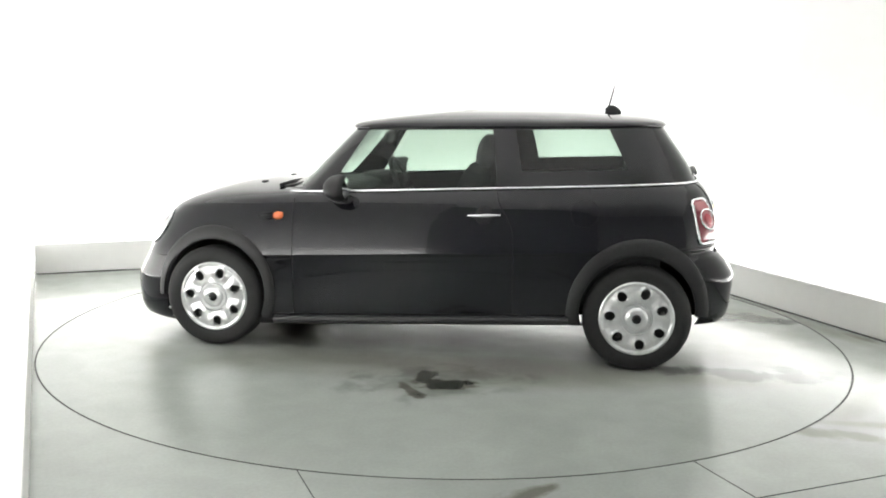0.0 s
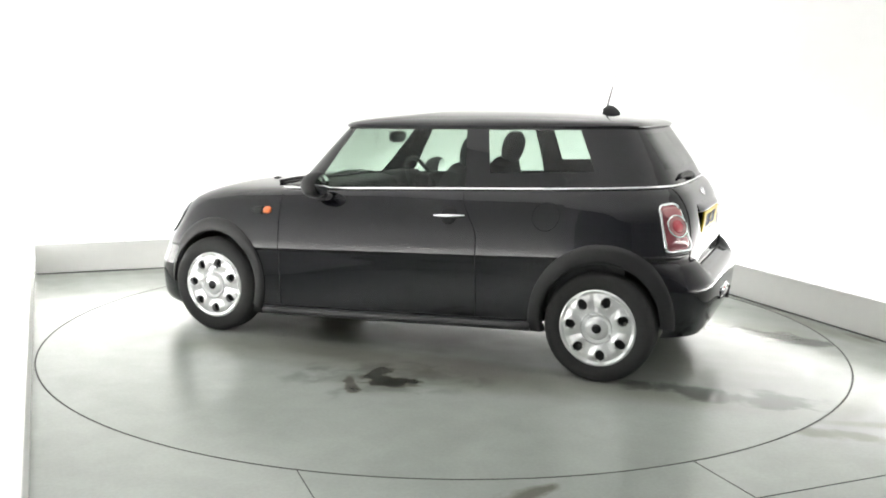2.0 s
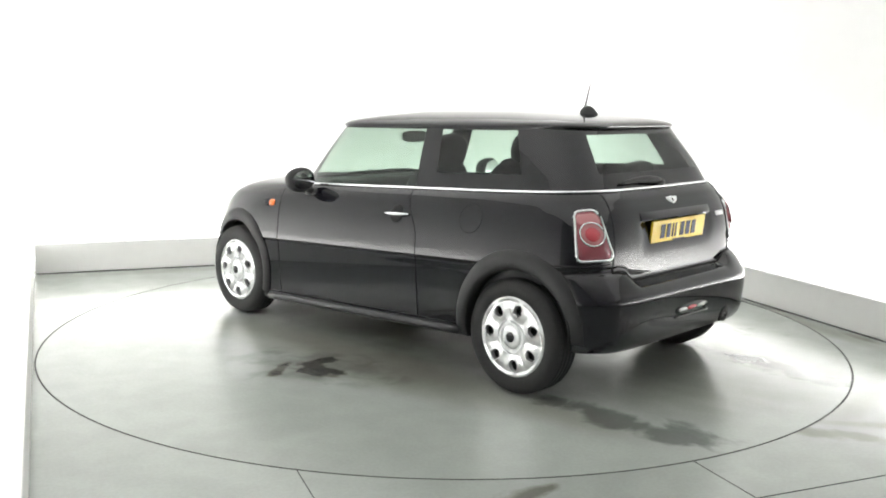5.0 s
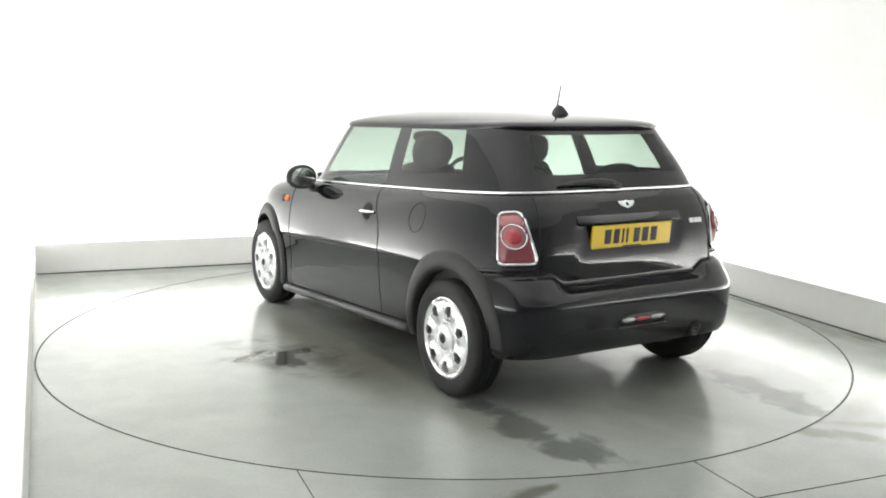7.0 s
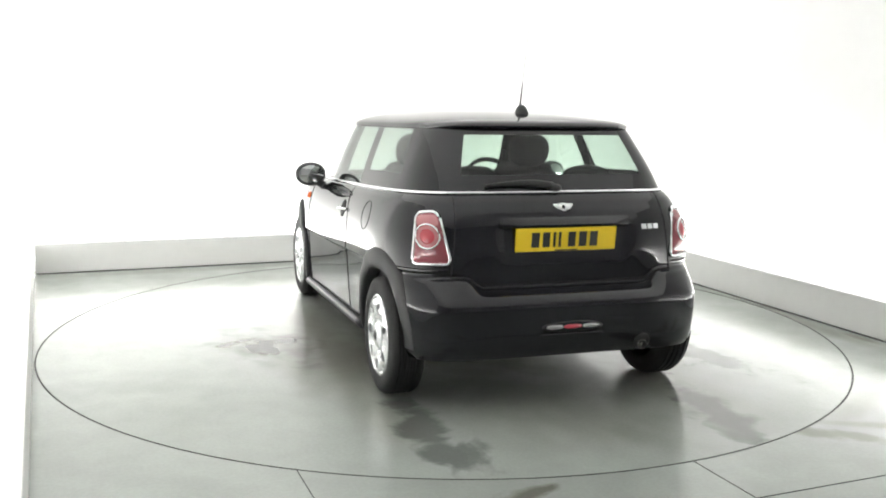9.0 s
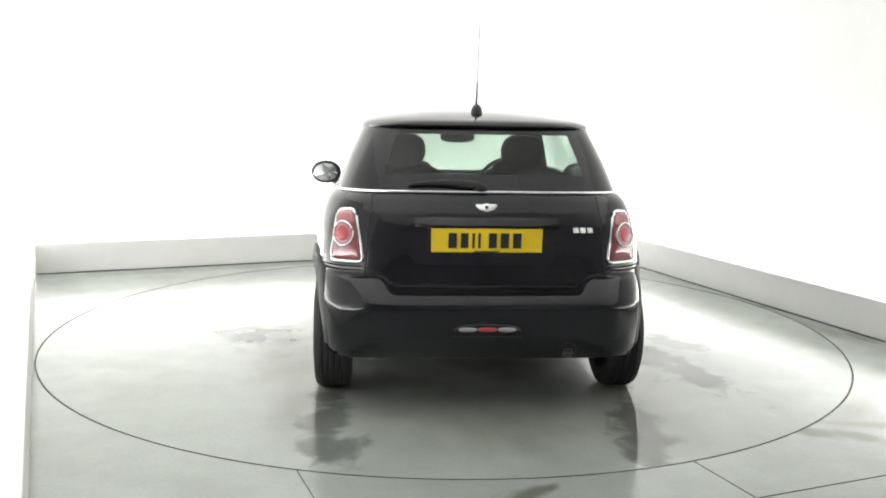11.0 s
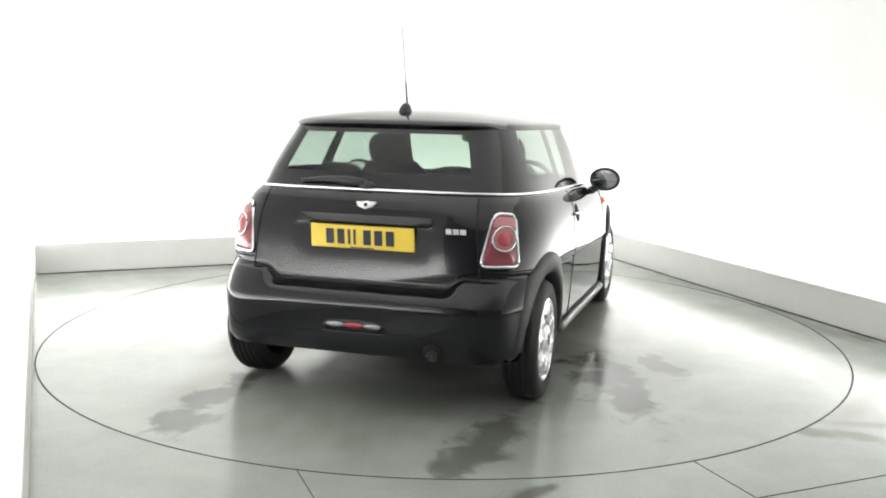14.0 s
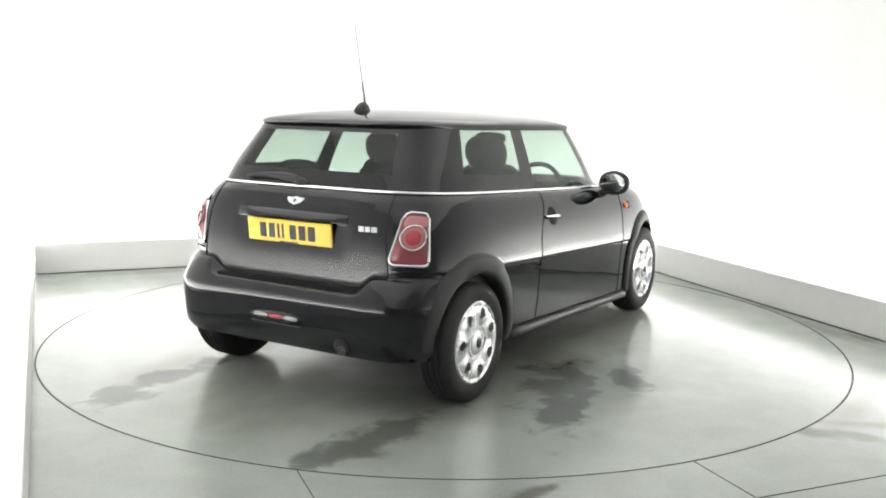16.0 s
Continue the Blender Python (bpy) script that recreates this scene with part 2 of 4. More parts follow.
def build_floor_lines():
    for lo, hi in (((-1.4445, -3.6, 0.0), (-1.4415, -1.98, 0.002)), ((0.137, -2.846, 0.0), (0.139, -2.466, 0.002)), ((0.136, -2.8505, 0.0), (2.52, -2.8475, 0.002)),
                   # the last two draw the dark shadow line along the kerbs' foot
                   ((WALL_L + 0.01, WALL_B - 0.009, 0.0), (WALL_R - 0.01, WALL_B - 0.001, 0.006)), ((WALL_R - 0.009, -6.0, 0.0), (WALL_R - 0.001, WALL_B - 0.01, 0.006))):
        booth_box("floor_joint", lo, hi, dark, 0, "thin dark joint in the floor", "floor joint")


def build_turntable():
    bm = bmesh.new()
    r = R_TABLE - 0.0035
    n = 160
    rows = []
    for rr, z in ((r - 0.02, -0.10), (r, -0.10), (r, -0.002), (r - 0.003, 0.0), (r * 0.66, 0.0), (r * 0.33, 0.0), (0.02, 0.0)):
        rows.append([(rr * math.cos(2 * math.pi * k / n), rr * math.sin(2 * math.pi * k / n), z) for k in range(n)])
    vs = grid(bm, rows, closed=True)
    bm.faces.new(vs[-1])
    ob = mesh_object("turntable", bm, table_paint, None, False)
    tagged(ob, "large round grey-green turntable with dark wet stains", "turntable")
    # dark ring laid in the gap round the table in place of its shade
    bm = bmesh.new()
    rows = []
    for rr, z in ((r - 0.0005, -0.01), (r - 0.0005, 0.0012), (r + 0.0065, 0.0012), (r + 0.0065, -0.01)):
        rows.append([(rr * math.cos(2 * math.pi * k / n), rr * math.sin(2 * math.pi * k / n), z) for k in range(n)])
    grid(bm, rows, closed=True)
    part("edge_seal", bm, dark, ob, "thin black edge seal", False)
    return ob


def build_booth():
    build_floor()
    g = 0.004
    kl = "low off-white kerb along the booth wall, scuffed"
    booth_box("kerb_right", (WALL_R, NEAR, 0.0), (WALL_R + 0.10, WALL_B + 0.10, KERB_H), kerb_paint, 0.006, kl, "kerb")
    booth_box("kerb_back", (WALL_L + g, WALL_B, 0.0), (WALL_R - g, WALL_B + 0.10, KERB_H), kerb_paint, 0.006, kl, "kerb")
    kerb = booth_box("kerb_left", (-0.10, LEFT_END - WALL_B, 0.0), (0.0, 0.10, KERB_H), kerb_paint, 0.006, kl, "kerb")
    kerb.matrix_world = booth_m @ pose(WALL_L - 0.004, WALL_B, 0, 0, 0, 1.29)
    for name, cx, cy, a0, mat in (("wall_corner_right", WALL_R + COVE, WALL_B + COVE, 0, wall_white), ("wall_corner_left", WALL_L - COVE, WALL_B + COVE, 90, wall_white)):
        bm = bmesh.new()
        r = 0.9
        ox, oy = (cx - r if a0 == 0 else cx + r), cy - r
        arc = [(ox + (r - 0.001) * math.cos(radians(a0 + 90 * k / 24)), oy + (r - 0.001) * math.sin(radians(a0 + 90 * k / 24))) for k in range(25)]
        back = [(cx, oy), (cx, cy), (ox, cy)] if a0 == 0 else [(ox, cy), (cx, cy), (cx, oy)]
        ring_v = [[bm.verts.new((x, y, z)) for x, y in arc + back[::-1]] for z in (0.0, CEIL)]
        n = len(ring_v[0])
        for k in range(n):
            bm.faces.new((ring_v[0][k], ring_v[0][(k + 1) % n], ring_v[1][(k + 1) % n], ring_v[1][k]))
        ob = mesh_object(name, bm, mat, None, True)
        sharpen(ob, 30)
        ob.matrix_world = booth_m.copy()
        tagged(ob, "rounded white corner of the booth wall", "wall", kind="structure")
    wl = "smooth brightly lit white booth wall"
    xr, xl, yb = WALL_R + COVE, WALL_L - COVE, WALL_B + COVE
    booth_box("wall_right", (xr, NEAR, 0.0), (xr + 0.12, yb, CEIL), wall_white, 0, wl, "wall")
    booth_box("wall_left", (xl - 0.12, LEFT_END, 0.0), (xl, yb, CEIL), wall_white, 0, wl, "wall")
    # out of view: grey walls added here and in front to darken car reflections
    booth_box("wall_left_entrance", (xl - 0.12, NEAR, 0.0), (xl, LEFT_END - g, CEIL), unseen_wall_grey, 0, "plain grey wall beside the booth's entrance", "wall")
    booth_box("wall_back", (xl - 0.12, yb + g, 0.0), (xr + 0.12, yb + 0.12, CEIL), wall_white, 0, wl, "wall")
    booth_box("wall_front", (xl - 0.12, NEAR - 0.12, 0.0), (xr + 0.12, NEAR - g, CEIL), unseen_wall_grey, 0, "plain grey wall at the booth's entrance", "wall")
    booth_box("ceiling", (xl - 0.12, NEAR - 0.12, CEIL + g), (xr + 0.12, yb + 0.12, CEIL + 0.12), wall_white, 0, "white ceiling", "ceiling")


build_booth()
build_floor_lines()
table = build_turntable()


# ---- the car: x forward, y to its left, z up, origin on the ground midway between the axles ----
WB, HUB, Y_HUB = 1.2335, 0.299, 0.735
XM = -0.1
RAKE = 0.05                        # how much the body rises towards the tail, per metre
# height and half width of the body below the waistline
WIDTH = [(0.195, 0.785), (0.23, 0.803), (0.33, 0.816), (0.45, 0.824), (0.56, 0.830), (0.600, 0.833), (0.609, 0.8405), (0.66, 0.8385), (0.75, 0.830), (0.81, 0.821),
         (0.86, 0.809), (0.905, 0.793), (0.935, 0.777), (0.958, 0.757), (0.971, 0.736)]
# height and end of the nose
NOSE = [(0.195, 1.76), (0.23, 1.85), (0.30, 1.885), (0.42, 1.895), (0.48, 1.89), (0.56, 1.84), (0.66, 1.775), (0.75, 1.72), (0.81, 1.68), (0.86, 1.645), (0.90, 1.60), (0.93, 1.52),
        (0.945, 1.44), (0.955, 1.35), (0.962, 1.22), (0.967, 1.05), (0.971, 0.83)]
# height and end of the tail
TAIL = [(0.195, -1.732), (0.23, -1.755), (0.30, -1.768), (0.38, -1.776), (0.43, -1.779), (0.452, -1.777), (0.466, -1.771), (0.50, -1.750), (0.54, -1.722), (0.565, -1.700), (0.578, -1.680),
        (0.59, -1.673), (0.68, -1.673), (0.75, -1.668), (0.82, -1.655), (0.88, -1.633), (0.93, -1.603), (0.958, -1.575), (0.971, -1.555)]
# height, squareness of the plan in front and behind
SQUARE = [(0.195, 5.4, 8.5), (0.30, 5.2, 8.0), (0.50, 5.0, 7.2), (0.60, 5.2, 6.6), (0.66, 5.4, 6.4), (0.82, 5.4, 6.0), (0.90, 5.2, 5.8), (0.94, 4.6, 5.8), (0.971, 4.0, 5.8)]
LOWER = [(z, *[float(np.interp(z, [q[0] for q in t_], [q[k] for q in t_])) for t_, k in ((NOSE, 1), (TAIL, 1), (WIDTH, 1), (SQUARE, 1), (SQUARE, 2))])
         for z in sorted({q[0] for t_ in (NOSE, TAIL, WIDTH) for q in t_})]
# glasshouse and roof: height, front end, rear end, half width, squareness in front and behind
UPPER = [(0.960, 0.895, -1.558, 0.738, 4.0, 6.0), (1.00, 0.835, -1.540, 0.724, 4.1, 6.0), (1.08, 0.735, -1.500, 0.698, 4.4, 6.0), (1.18, 0.620, -1.442, 0.661, 4.8, 6.0),
         (1.26, 0.53, -1.392, 0.628, 5.2, 6.0), (1.310, 0.475, -1.360, 0.606, 5.4, 6.0), (1.322, 0.46, -1.352, 0.600, 5.4, 6.0)]
ROOF = [(1.308, 0.44, -1.31, 0.590, 5.4, 5.8), (1.313, 0.486, -1.366, 0.608, 5.4, 5.8), (1.328, 0.492, -1.376, 0.608, 5.4, 5.8), (1.348, 0.45, -1.345, 0.584, 5.2, 5.4),
        (1.372, 0.29, -1.22, 0.520, 4.2, 4.0), (1.391, 0.10, -1.06, 0.41, 3.2, 3.2), (1.404, -0.09, -0.82, 0.27, 2.4, 2.6), (1.408, -0.27, -0.60, 0.10, 2, 2)]


SLOPES = {}


def level(table_, z):
    """Monotone cubic run through the heights of a table."""
    key = id(table_)
    if key not in SLOPES:
        p = np.array(table_, float)
        h = np.diff(p[:, 0])
        d = np.diff(p[:, 1:], axis=0) / h[:, None]
        m = np.vstack([d[:1], np.zeros_like(d[1:]), d[-1:]])
        for i in range(1, len(p) - 1):
            w1, w2 = 2 * h[i] + h[i - 1], h[i] + 2 * h[i - 1]
            for c in range(d.shape[1]):
                if d[i - 1, c] * d[i, c] > 0:
                    m[i, c] = (w1 + w2) / (w1 / d[i - 1, c] + w2 / d[i, c])
        SLOPES[key] = (p, h, m)
    p, h, m = SLOPES[key]
    z = min(max(z, p[0, 0]), p[-1, 0])
    i = min(int(np.searchsorted(p[:, 0], z, side="right")) - 1, len(h) - 1)
    t = (z - p[i, 0]) / h[i]
    return [float(v) for v in (2 * t ** 3 - 3 * t ** 2 + 1) * p[i, 1:] + (t ** 3 - 2 * t ** 2 + t) * h[i] * m[i]
            + (3 * t ** 2 - 2 * t ** 3) * p[i + 1, 1:] + (t ** 3 - t ** 2) * h[i] * m[i + 1]]


def ease(a, b, v):
    f = min(max((v - a) / (b - a), 0.0), 1.0)
    return f * f * (3 - 2 * f)


def ledge_drop(y, z):
    """How far the bumper's ledge and the tailgate's lower edge dip in the middle of the tail."""
    return -0.052 * (1 - ease(0.42, 0.51, abs(y))) * math.exp(-((z - 0.575) / 0.055) ** 2)


def plate_recess(y, z):
    """Depth of the hollow round the number plate."""
    return 0.011 * (1 - ease(0.31, 0.37, abs(y) + 0.25 * max(0.0, 0.75 - z))) * ease(0.640, 0.73, z) * (1 - ease(0.80, 0.825, z))


def shaped(p):
    """The skin's point with the bonnet's crown, the dip in the bumper's ledge and the plate's hollow."""
    x, y, z = p
    if x > 0.7 and z > 0.80:
        z += 0.042 * max(0.0, 1 - (y / 0.76) ** 2) * ease(0.80, 0.95, z) * (1 - ease(1.25, 1.66, x))
    if x < -1.4:
        z0 = z
        z += ledge_drop(y, z0)
        x += plate_recess(y, z0)
    return Vector((x, y, z))


def outline_point(lv, phi):
    """phi: 0 at the nose, pi at the tail, negative on the right side."""
    xf, xr, w, nf, nr = lv
    c, s = math.cos(phi), math.sin(abs(phi))
    n = nf if c >= 0 else nr
    x = XM + ((xf - XM) if c >= 0 else (XM - xr)) * math.copysign(abs(c) ** (2 / n), c)
    return x, math.copysign(w * max(s, 0) ** (2 / n), phi)


def side_y(table_, x, z):
    xf, xr, w, nf, nr = level(table_, z)
    a, n = ((xf - XM), nf) if x >= XM else ((XM - xr), nr)
    q = min(abs(x - XM) / a, 0.9999)
    return w * (1 - q ** n) ** (1 / n)


def tail_x(table_, y, z):
    xf, xr, w, nf, nr = level(table_, z)
    q = min(abs(y) / w, 0.9999)
    return XM - (XM - xr) * (1 - q ** nr) ** (1 / nr)


def even_angles(lv, n, extra=()):
    """Angles from nose to tail, evenly spaced along the outline."""
    ph = np.linspace(0, math.pi, 4000)
    p = np.array([outline_point(lv, a) for a in ph])
    s = np.concatenate([[0], np.cumsum(np.hypot(*np.diff(p, axis=0).T))])
    return [float(np.interp(t, s, ph)) for t in np.linspace(0, s[-1], n)]


def rear_arc(lv):
    """Places on the outline by the distance from the tail's middle: a function of that distance."""
    ph = np.linspace(math.pi, 0, 3000)
    p = np.array([outline_point(lv, a) for a in ph])
    s = np.concatenate([[0], np.cumsum(np.hypot(*np.diff(p, axis=0).T))])
    return s, p


ARCS = {}


def on_tail(s, z, off=0.0, table_=None):
    """The place on the body at distance s from the tail's middle (positive to the left) and height z, moved out by off."""
    table_ = table_ or LOWER
    key = (id(table_), round(z, 4))
    if key not in ARCS:
        ARCS[key] = rear_arc(level(table_, z))
    ss, p = ARCS[key]

    def at(d):
        return Vector((float(np.interp(d, ss, p[:, 0])), float(np.interp(d, ss, p[:, 1])), z))
    a, b = at(abs(s)), at(abs(s) + 0.01)
    t = b - a
    nrm = Vector((-t.y, t.x, 0)).normalized()
    q = a + nrm * off
    return Vector((q.x, math.copysign(q.y, s if s else 1), z))


def stack(table_, zs, angles, keep=None, form=None):
    """Split the skin into regions: keep(i, j, centre) names the region of each face. Returns a bmesh for each region."""
    both = [a for a in angles] + [-a for a in reversed(angles[1:-1])]
    pts = [[Vector((*outline_point(level(table_, z), a), z)) for a in both] for z in zs]
    raw = pts
    if form:
        pts = [[form(p) for p in r] for r in pts]
    n = len(both)
    nrm = []
    for i in range(len(zs)):
        lo, hi = pts[max(i - 1, 0)], pts[min(i + 1, len(zs) - 1)]
        nrm.append([(pts[i][(j + 1) % n] - pts[i][j - 1]).cross(hi[j] - lo[j]).normalized() for j in range(n)])
    regions = {}
    for i in range(len(zs) - 1):
        for j in range(n):
            k = (j + 1) % n
            quad = (pts[i][j], pts[i][k], pts[i + 1][k], pts[i + 1][j])
            c = (raw[i][j] + raw[i][k] + raw[i + 1][k] + raw[i + 1][j]) / 4
            name = keep(i, j, c) if keep else "skin"
            if name is None:
                continue
            bm, seen, ns = regions.setdefault(name, (bmesh.new(), {}, []))
            f = []
            for key, p in zip(((i, j), (i, k), (i + 1, k), (i + 1, j)), quad):
                if key not in seen:
                    seen[key] = bm.verts.new(p)
                    ns.append(nrm[key[0]][key[1]])
                f.append(seen[key])
            bm.faces.new(f)
    return {k: (v[0], v[2]) for k, v in regions.items()}, both


def skin_part(name, bm, normals, mat, parent, label=""):
    """A piece of skin that shades smoothly on into its neighbours."""
    me = bpy.data.meshes.new(name)
    bm.to_mesh(me)
    bm.free()
    me.materials.append(mat)
    for p in me.polygons:
        p.use_smooth = True
    me.normals_split_custom_set_from_vertices(normals)
    ob = new(name, me)
    ob.parent = parent
    if label:
        ob["label"] = label
    return ob


def wheel(parent, x, side):
    hubm = pose(x, side * Y_HUB, HUB, 0, 0, 0 if side > 0 else 180)
    R = HUB
    bm = bmesh.new()
    w = 0.088
    prof = [(0.205, -w * 0.9), (0.225, -w), (0.262, -w * 1.03), (0.285, -w * 0.92), (R - 0.003, -w * 0.72)]
    for g in (-0.5, -0.17, 0.17, 0.5):
        prof += [(R, w * g - 0.008), (R - 0.007, w * g - 0.004), (R - 0.007, w * g + 0.004), (R, w * g + 0.008)]
    prof += [(R - 0.003, w * 0.72), (0.285, w * 0.92), (0.262, w * 1.03), (0.225, w), (0.205, w * 0.9)]
    lathe(bm, prof, 56)
    grp = new("wheel", None)
    grp.parent = parent
    grp.matrix_local = hubm
    sharpen(part("tyre", bm, rubber, grp, "worn black rubber tyre"), 40)
    # backing of the wheel
    bm = bmesh.new()
    vs = lathe(bm, [(0.205, -0.07), (0.205, 0.05), (0.12, 0.045), (0.02, 0.04)], 40)
    bm.faces.new(vs[-1])
    part("rim", bm, dark, grp, "dark steel rim behind the trim")
    # trim with seven ports, each in a raised collar
    bm = bmesh.new()
    n = 168
    prof = [(0.208, 0.070), (0.207, 0.082), (0.199, 0.087), (0.190, 0.086), (0.184, 0.082), (0.178, 0.083), (0.172, 0.085), (0.166, 0.087), (0.158, 0.089), (0.149, 0.090), (0.140, 0.089), (0.131, 0.088), (0.124, 0.087), (0.116, 0.086),
            (0.104, 0.085), (0.090, 0.084), (0.086, 0.077), (0.080, 0.077), (0.076, 0.087), (0.062, 0.086), (0.056, 0.092), (0.046, 0.096), (0.030, 0.097), (0.010, 0.097)]
    verts = []
    for r, h in prof:
        row = []
        for k in range(n):
            a = 2 * math.pi * (k - 12 - 4) / n - math.pi / 2
            q = ((k % 24) / 24 - 0.5) * 2 * math.pi / 7 * r          # along the rim from the port's middle
            d = math.hypot(q / 0.0275, (r - 0.147) / 0.033)
            hh = h
            if 0.09 < r < 0.195:
                hh += 0.006 * math.exp(-((d - 1.05) / 0.22) ** 2) - 0.004 * math.exp(-((abs(q) - r * math.pi / 7) / 0.014) ** 2)
            row.append(bm.verts.new((r * math.cos(a), hh, r * math.sin(a))))
        verts.append(row)
    bm.faces.new(verts[-1])
    for i in range(len(prof) - 1):
        rm = (prof[i][0] + prof[i + 1][0]) / 2
        for k in range(n):
            q = (((k % 24) + 0.5) / 24 - 0.5) * 2 * math.pi / 7 * rm
            if math.hypot(q / 0.0250, (rm - 0.147) / 0.0295) < 1:
                continue
            k2 = (k + 1) % n
            bm.faces.new((verts[i][k], verts[i][k2], verts[i + 1][k2], verts[i + 1][k]))
    ex = bmesh.ops.extrude_edge_only(bm, edges=[e for e in bm.edges if e.is_boundary])
    for v in [g for g in ex["geom"] if isinstance(g, bmesh.types.BMVert)]:
        v.co.y -= 0.026
    sharpen(part("wheel_trim", bm, silver, grp, "silver wheel trim with seven oval ports"), 30)
    for k in range(5):                          # wheel bolts behind the ports
        a = 2 * math.pi * k / 5 + 0.4
        bm = bmesh.new()
        c = Vector((0.147 * math.cos(a), 0.052, 0.147 * math.sin(a)))
        bmesh.ops.create_cone(bm, cap_ends=True, segments=6, radius1=0.013, radius2=0.010, depth=0.02, matrix=Matrix.Translation(c) @ Matrix.Rotation(radians(-90), 4, "X"))
        part("wheel_bolt", bm, steel, grp, smooth=False)
    bm = bmesh.new()
    vs = lathe(bm, [(0.026, 0.0965), (0.0255, 0.0995), (0.014, 0.1005), (0.003, 0.1005)], 20)
    bm.faces.new(vs[-1])
    part("centre_cap", bm, gloss_black, grp, "small black centre badge")
    return grp


def arch_centre(x):
    """Height of a wheel opening's middle before the body's rake."""
    return 0.325 + RAKE * (x - XM)


def arch(parent, x, side):
    """Wide black wheel-arch moulding that follows the body, with its inner lip, and the liner."""
    bm = bmesh.new()
    rows = []
    zc, wide, tall = arch_centre(x), (0.072 if x < 0 else 0.062), (0.104 if x < 0 else 0.082)
    for k in range(45):
        a0, a1 = (-24, 184) if x < 0 else (-4, 204)
        a = radians(a0 + (a1 - a0) * k / 44)
        row = []
        for f, off in ((1.0, 0.001), (0.96, 0.011), (0.75, 0.018), (0.25, 0.021), (0.06, 0.016), (0.0, 0.008), (-0.02, -0.05)):
            px, pz = x + (0.318 + wide * f) * math.cos(a), max(zc + (0.318 + tall * f) * math.sin(a), 0.20)
            if x < 0 and a > math.pi / 2:       # runs flush into the bumper
                off *= 1 - 0.7 * min(1.0, (a - math.pi / 2) / 1.3)
            row.append((px, side * (side_y(LOWER, px, pz) + off), pz))
        rows.append(row)
    grid(bm, rows)
    sharpen(part("wheel_arch", bm, plastic, parent, "matt black plastic wheel-arch moulding"), 50)
    bm = bmesh.new()
    rows = []
    for y in (0.50, 0.805):
        rows.append([(x + 0.33 * math.cos(radians(-4 + 188 * k / 30)), side * (y - 0.02), zc + 0.33 * math.sin(radians(-4 + 188 * k / 30))) for k in range(31)])
    vs = grid(bm, rows)
    bm.faces.new(vs[0])
    part("wheel_housing", bm, dark, parent)


